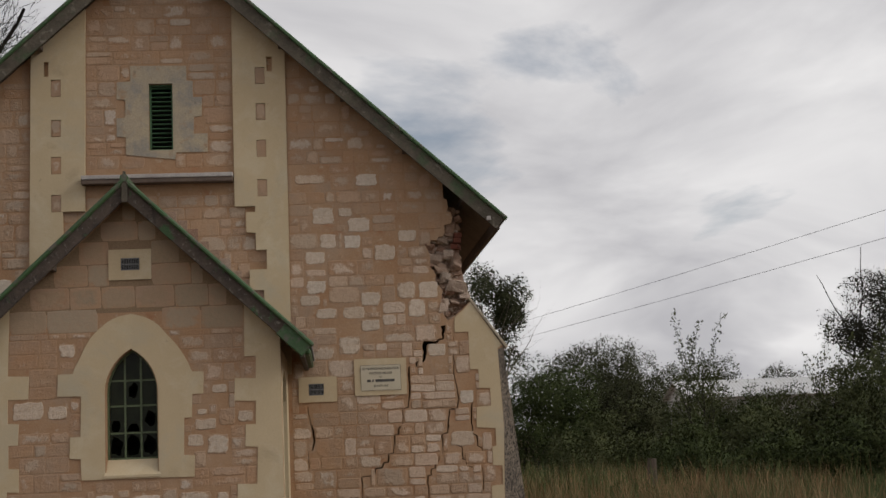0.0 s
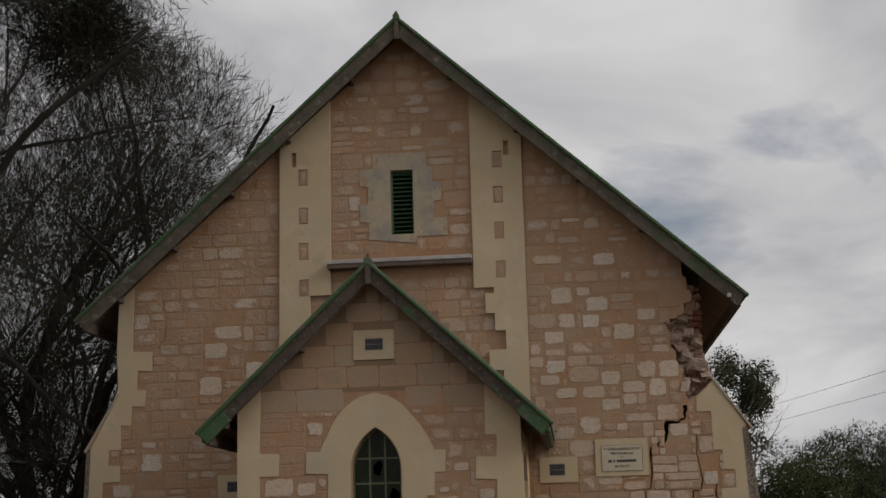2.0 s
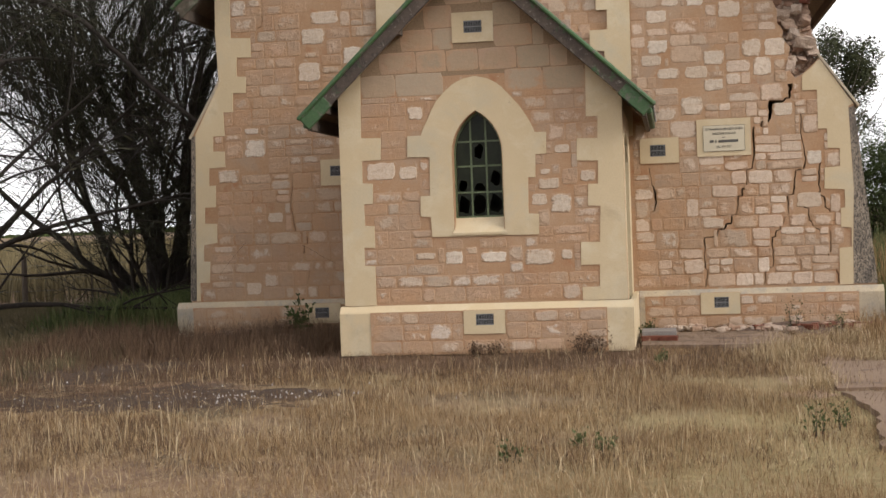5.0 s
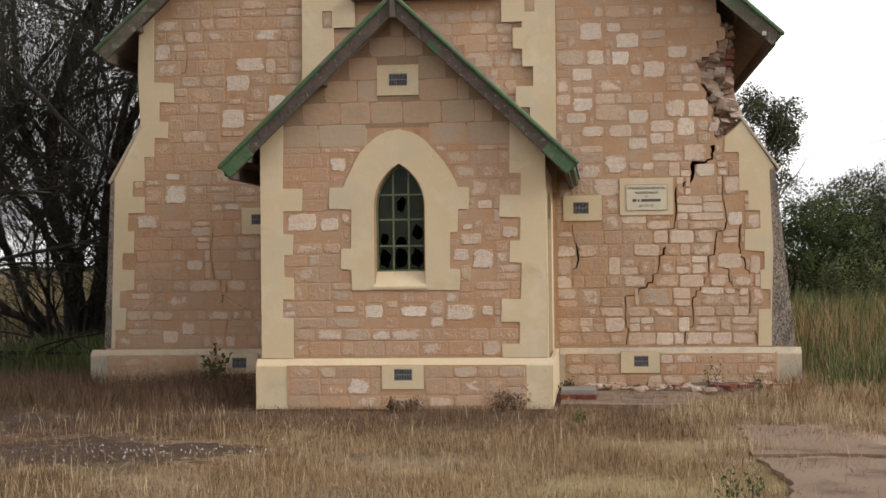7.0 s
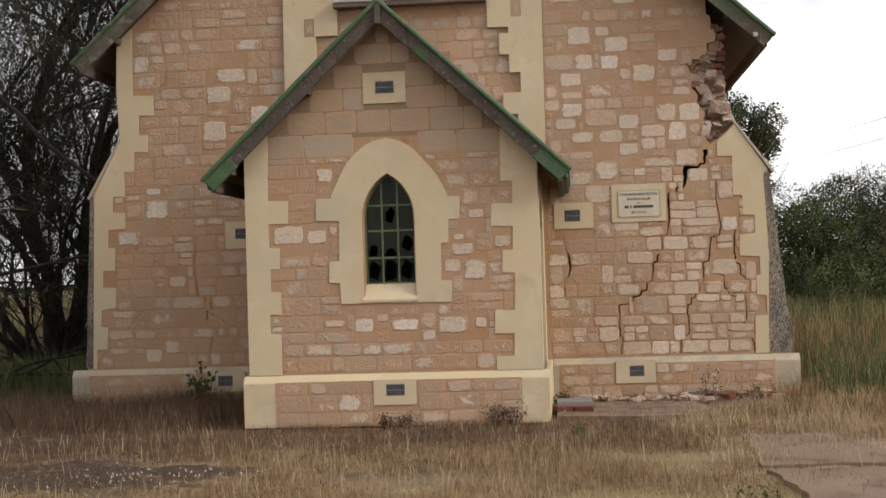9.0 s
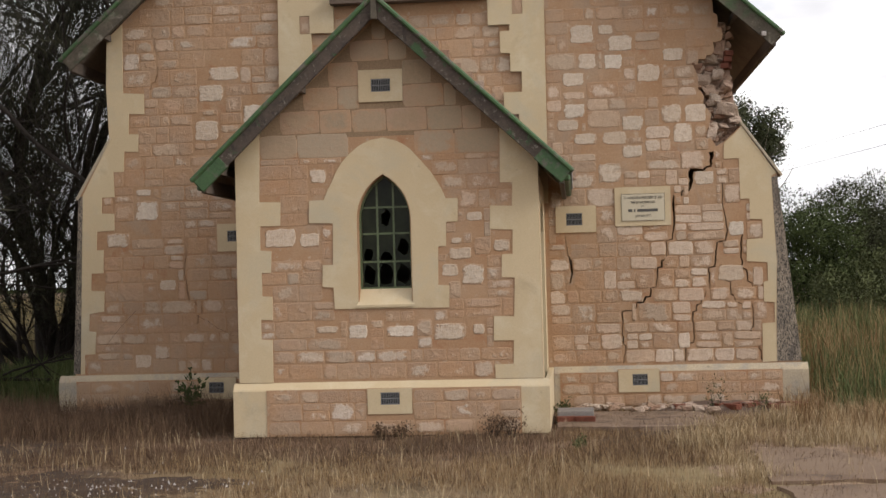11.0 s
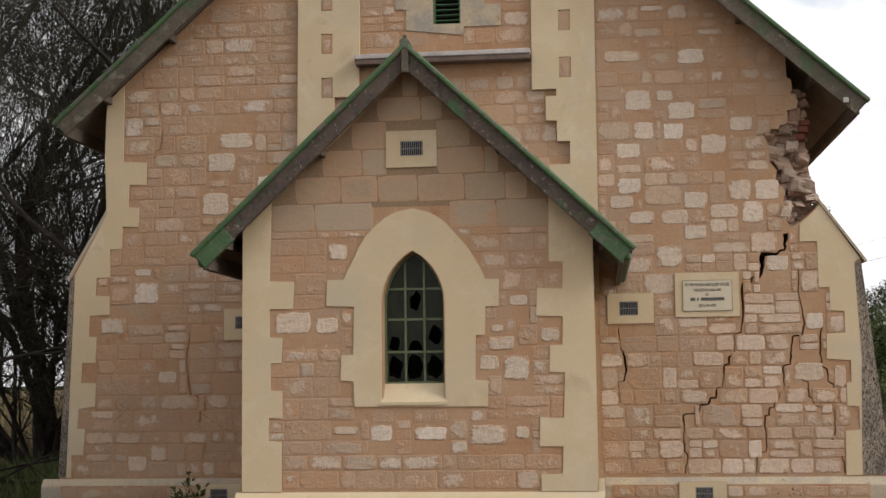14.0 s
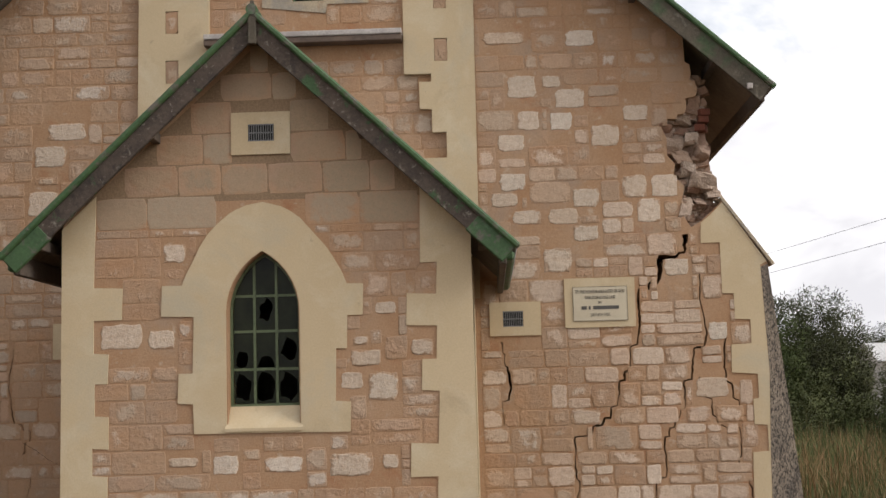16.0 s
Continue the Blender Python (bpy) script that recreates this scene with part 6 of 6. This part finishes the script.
for a, b in (((10.3, 35.0, 6.15), (18.3, 20.0, 7.65)), ((9.8, 35.0, 5.4), (18.2, 20.0, 6.85))):
    a, b = Vector(a), Vector(b)
    pts = []
    for i in range(25):
        t = -1.2 + 3.4 * i / 24
        pts.append((a + (b - a) * t + Vector((0, 0, -0.12 * t * (1 - t))), 0.007))
    v, f = tubes([pts], 5)
    tagged(mesh_part("power_line", raw_mesh("power_line", v, f), mat_wire), "thin overhead power line against the sky", "power line", group="power lines")

shed = thing("shed", "pale corrugated metal shed behind the shrubs", "shed", at=(37, 91, 0))
part("wall", boxed(29.8, 46, 88, 95, 0, 4.1), mat_shed_wall, shed)
for sgn in (-1, 1):
    verts, faces = [], []
    for i in range(121):
        x = 29.4 + 17.0 * i / 120
        dz = 0.03 if i % 2 else 0.0
        for t in (0, -0.05):
            verts += [(x, 91.5, 5.35 + dz + t), (x, 91.5 + sgn * 4.0, 3.95 + dz + t)]
    for i in range(120):
        a = 4 * i
        faces += [(a, a + 1, a + 5, a + 4), (a + 2, a + 6, a + 7, a + 3), (a + 1, a + 3, a + 7, a + 5)]
    mesh_part("roof", raw_mesh("roof", verts, faces), mat_shed, shed, "white corrugated roof")
bm = slab([(88, 4.1), (95, 4.1), (91.5, 5.3)], [], 0, 0.2)
bmesh.ops.transform(bm, matrix=Matrix(((0, -1, 0, 30.0), (1, 0, 0, 0), (0, 0, 1, 0), (0, 0, 0, 1))), verts=bm.verts)
part("gable", bm, mat_shed_wall, shed)

# far plain: a low line of woods on the horizon
wr = np.random.default_rng(12)
pl, hh = [], []
for i in range(9000):
    x = wr.uniform(-1500, 900)
    pl.append((x, 900 + wr.uniform(0, 60), 0))
    hh.append(wr.uniform(2, 6) * (0.6 + 0.6 * noise.noise((x * 0.01, 0, 0))))
blades("far_woods", pl, hh, mat_shrubleaf, 2.2, 0.3, 13, "low dark woods on the far horizon", "woods")


# ---- stones of the walls ----
srng = random.Random(77)
PALE_MAIN = [(2.11, 2.44, 4.88, 5.14), (2.48, 2.70, 4.99, 5.13), (2.61, 2.96, 4.76, 4.98), (3.33, 3.63, 4.60, 4.78), (2.99, 3.31, 4.33, 4.58), (1.99, 2.31, 4.31, 4.50), (2.0, 2.31, 3.88, 4.08), (1.90, 2.22, 3.71, 3.87),
             (2.13, 2.45, 3.52, 3.68), (2.51, 2.84, 3.51, 3.69), (2.77, 3.07, 3.68, 3.90), (2.76, 3.06, 3.32, 3.50), (2.44, 2.76, 2.99, 3.27), (3.30, 3.58, 3.77, 4.03), (3.60, 3.91, 3.77, 4.02), (3.44, 3.72, 3.50, 3.77)]
PALE_MAIN += [(1.86, 2.36, 5.48, 5.63), (2.75, 3.08, 5.43, 5.62), (2.21, 2.46, 4.53, 4.75), (2.56, 2.81, 4.52, 4.73), (3.71, 3.99, 2.93, 3.12), (-2.88, -2.43, 4.58, 4.78), (-3.01, -2.65, 4.29, 4.54), (-3.08, -2.73, 3.75, 4.04),
              (-3.94, -3.60, 2.67, 2.96), (-4.37, -4.02, 2.31, 2.53), (-2.39, -2.09, 3.98, 4.24), (-3.99, -3.75, 0.64, 0.84), (-3.62, -3.38, 1.71, 1.86), (4.14, 4.36, 2.24, 2.44), (3.98, 4.34, 1.64, 1.86)]
PALE_PORCH = [(-1.47, -1.09, 2.17, 2.40), (-0.93, -0.72, 2.90, 3.08), (0.47, 0.86, 1.06, 1.27), (0.92, 1.07, 1.12, 1.25), (1.18, 1.38, 2.06, 2.21), (0.88, 1.07, 2.42, 2.53), (0.66, 0.95, 1.98, 2.13), (0.81, 1.08, 1.68, 1.94),
              (0.69, 0.83, 2.16, 2.24), (-0.89, -0.62, 1.17, 1.26), (-0.51, -0.28, 1.10, 1.27), (-0.09, 0.27, 1.11, 1.25), (0.58, 0.78, 1.79, 1.94), (-1.06, -0.82, 2.17, 2.34)]


def boxes_of(*vents):
    return [rect(v[0], v[1], v[2], v[3]) for v in vents]


solid_porch = [PQL, PQR, PSUR, *boxes_of(VENT_TOP)]


def porch_ok(x, z):
    return inside((x, z), [(-1.78, 0.63), (1.70, 0.63), (1.70, 3.13), (-0.09, 4.83), (-1.78, 3.21)]) and not any(inside((x, z), q) for q in solid_porch)


ASHLAR = lay_course(srng, (-1.78, 1.70), (3.2, 4.83), porch_ok, PALE_PORCH, (0.24, 0.29), (0.36, 0.56), 0.0)
porch_rects = lay_course(srng, (-1.78, 1.70), (0.64, 3.2), porch_ok, PALE_PORCH, (0.13, 0.23)) + [r for r in ASHLAR if r[3] < 3.42]
porch_rects = porch_rects + [r for r in lay_course(srng, (-1.76, 1.68), (0.66, 3.1), porch_ok, PALE_PORCH + porch_rects, (0.085, 0.13)) if r[3] - r[2] > 0.05]
part("mortar_bed", slab([(-1.60, 3.43), (1.42, 3.43), (-0.09, 4.80)], [], -0.0012, 0.01), mat_dark_mortar, porch_wall)
for r in ASHLAR:
    if r[3] >= 3.42:
        put_stone(srng, porch_wall, r, 0.0, mat_ashlar, 0.005, 0.003, dressed=True)
for r in porch_rects[:230]:
    put_stone(srng, porch_wall, r, 0.0, mat_stone)
if porch_rects[230:]:
    mesh_part("stonework", joined_stones(srng, porch_rects[230:], 0.0), mat_stone_far, porch_wall, kind="stuff")
for r in PALE_PORCH:
    put_stone(srng, porch_wall, r, 0.0, mat_pale, proud=0.006, ragged=True)


def plinth_stones(x0, x1, z1, y, parent, vent, ends):
    def ok(x, z):
        return x0 < x < x1 and not (vent[0] - 0.01 < x < vent[1] + 0.01 and vent[2] - 0.01 < z < vent[3] + 0.01)
    bm_bed = slab(rect(x0, x1, 0.0, z1), [rect(vent[0] - 0.004, vent[1] + 0.004, vent[2] - 0.004, vent[3] + 0.004)], y - 0.006, y + 0.01)
    part("mortar_bed", bm_bed, mat_mortar, parent)
    for r in lay_course(srng, (x0 + 0.02, x1 - 0.02), (0.02, z1 - 0.015), ok, [], (0.14, 0.24)):
        put_stone(srng, parent, r, y - 0.006, mat_stone)


plinth_stones(-1.47, 1.46, 0.535, -0.075, porch_plinth, VENT_PLINTH, 0)
plinth_stones(1.86, 4.78, 0.47, YM - 0.075, main_plinth_r, VENT_LOW_R, 0)
plinth_stones(-4.80, -1.90, 0.48, YM - 0.075, main_plinth_l, VENT_LOW_L, 0)

solid_main = [QL, QR, PIL_L, PIL_R, LSUR, rect(2.655, 3.395, 2.41, 2.93), *boxes_of(VENT_MAIN, VENT_LEFT), rect(-1.85, 1.76, 0, 2.9), [(-2.1, 2.9), (2.0, 2.9), (-0.06, 4.75)], rect(-1.12, 1.02, 5.52, 5.67)]
solid_main += holes_crack
main_in = [(-4.66, 0.575), (4.62, 0.575), (4.62, 3.2), (4.1, 3.45), (3.93, 3.50), (3.90, 3.72), (3.94, 3.88), (3.80, 4.10), (3.76, 4.50), (3.98, 4.70), (4.02, 5.0), (4.02, 5.44), (0.01, 9.09), (-4.28, 5.18), (-4.27, 3.82), (-4.66, 3.05)]


def main_ok(x, z):
    return inside((x, z), main_in) and not any(inside((x, z), q) for q in solid_main)


main_rects = lay_course(srng, (-4.70, 4.64), (0.58, 9.06), main_ok, PALE_MAIN, (0.14, 0.27))
for x_span, z_span in (((1.9, 4.0), (2.95, 5.7)), ((-4.4, -2.0), (2.3, 4.8))):
    held = PALE_MAIN + [r for r in main_rects if r[1] > x_span[0] and r[0] < x_span[1] and r[3] > z_span[0] and r[2] < z_span[1]]
    main_rects = main_rects + [r for r in lay_course(srng, x_span, z_span, main_ok, held, (0.085, 0.14)) if r[3] - r[2] > 0.05]
near = [r for r in main_rects if r[0] > 1.6 and r[2] < 4.4][:260]
rest = [r for r in main_rects if r not in near]
crack_line = sorted(CRACK_1, key=lambda q: q[1])
for r in near:
    cx, cz = (r[0] + r[1]) / 2, (r[2] + r[3]) / 2
    edge_x = min(crack_line, key=lambda q: abs(q[1] - cz))[0]
    if cz < 3.5 and cx > edge_x - 0.35:
        # loosened masonry round the cracks: open joints, stones shifted
        ob = put_stone(srng, front_wall, r, YM, mat_stone_worn if srng.random() < 0.8 else mat_stone, srng.uniform(0.006, 0.014), srng.uniform(0.004, 0.011))
        ob.rotation_euler = (0, radians(srng.uniform(-3, 3)), 0)
    else:
        put_stone(srng, front_wall, r, YM, mat_stone_worn if srng.random() < 0.35 else mat_stone)
mesh_part("stonework", joined_stones(srng, rest, YM), mat_stone_far, front_wall, "coursed sandstone rubble", kind="stuff")
for r in PALE_MAIN:
    put_stone(srng, front_wall, r, YM, mat_pale, proud=0.006, ragged=True)
for sq in squares_l + squares_r:
    xs4 = [q[0] for q in sq]
    zs4 = [q[1] for q in sq]
    put_stone(srng, front_wall, (min(xs4), max(xs4), min(zs4), max(zs4)), YM - 0.048, mat_stone, 0.0, 0.006)
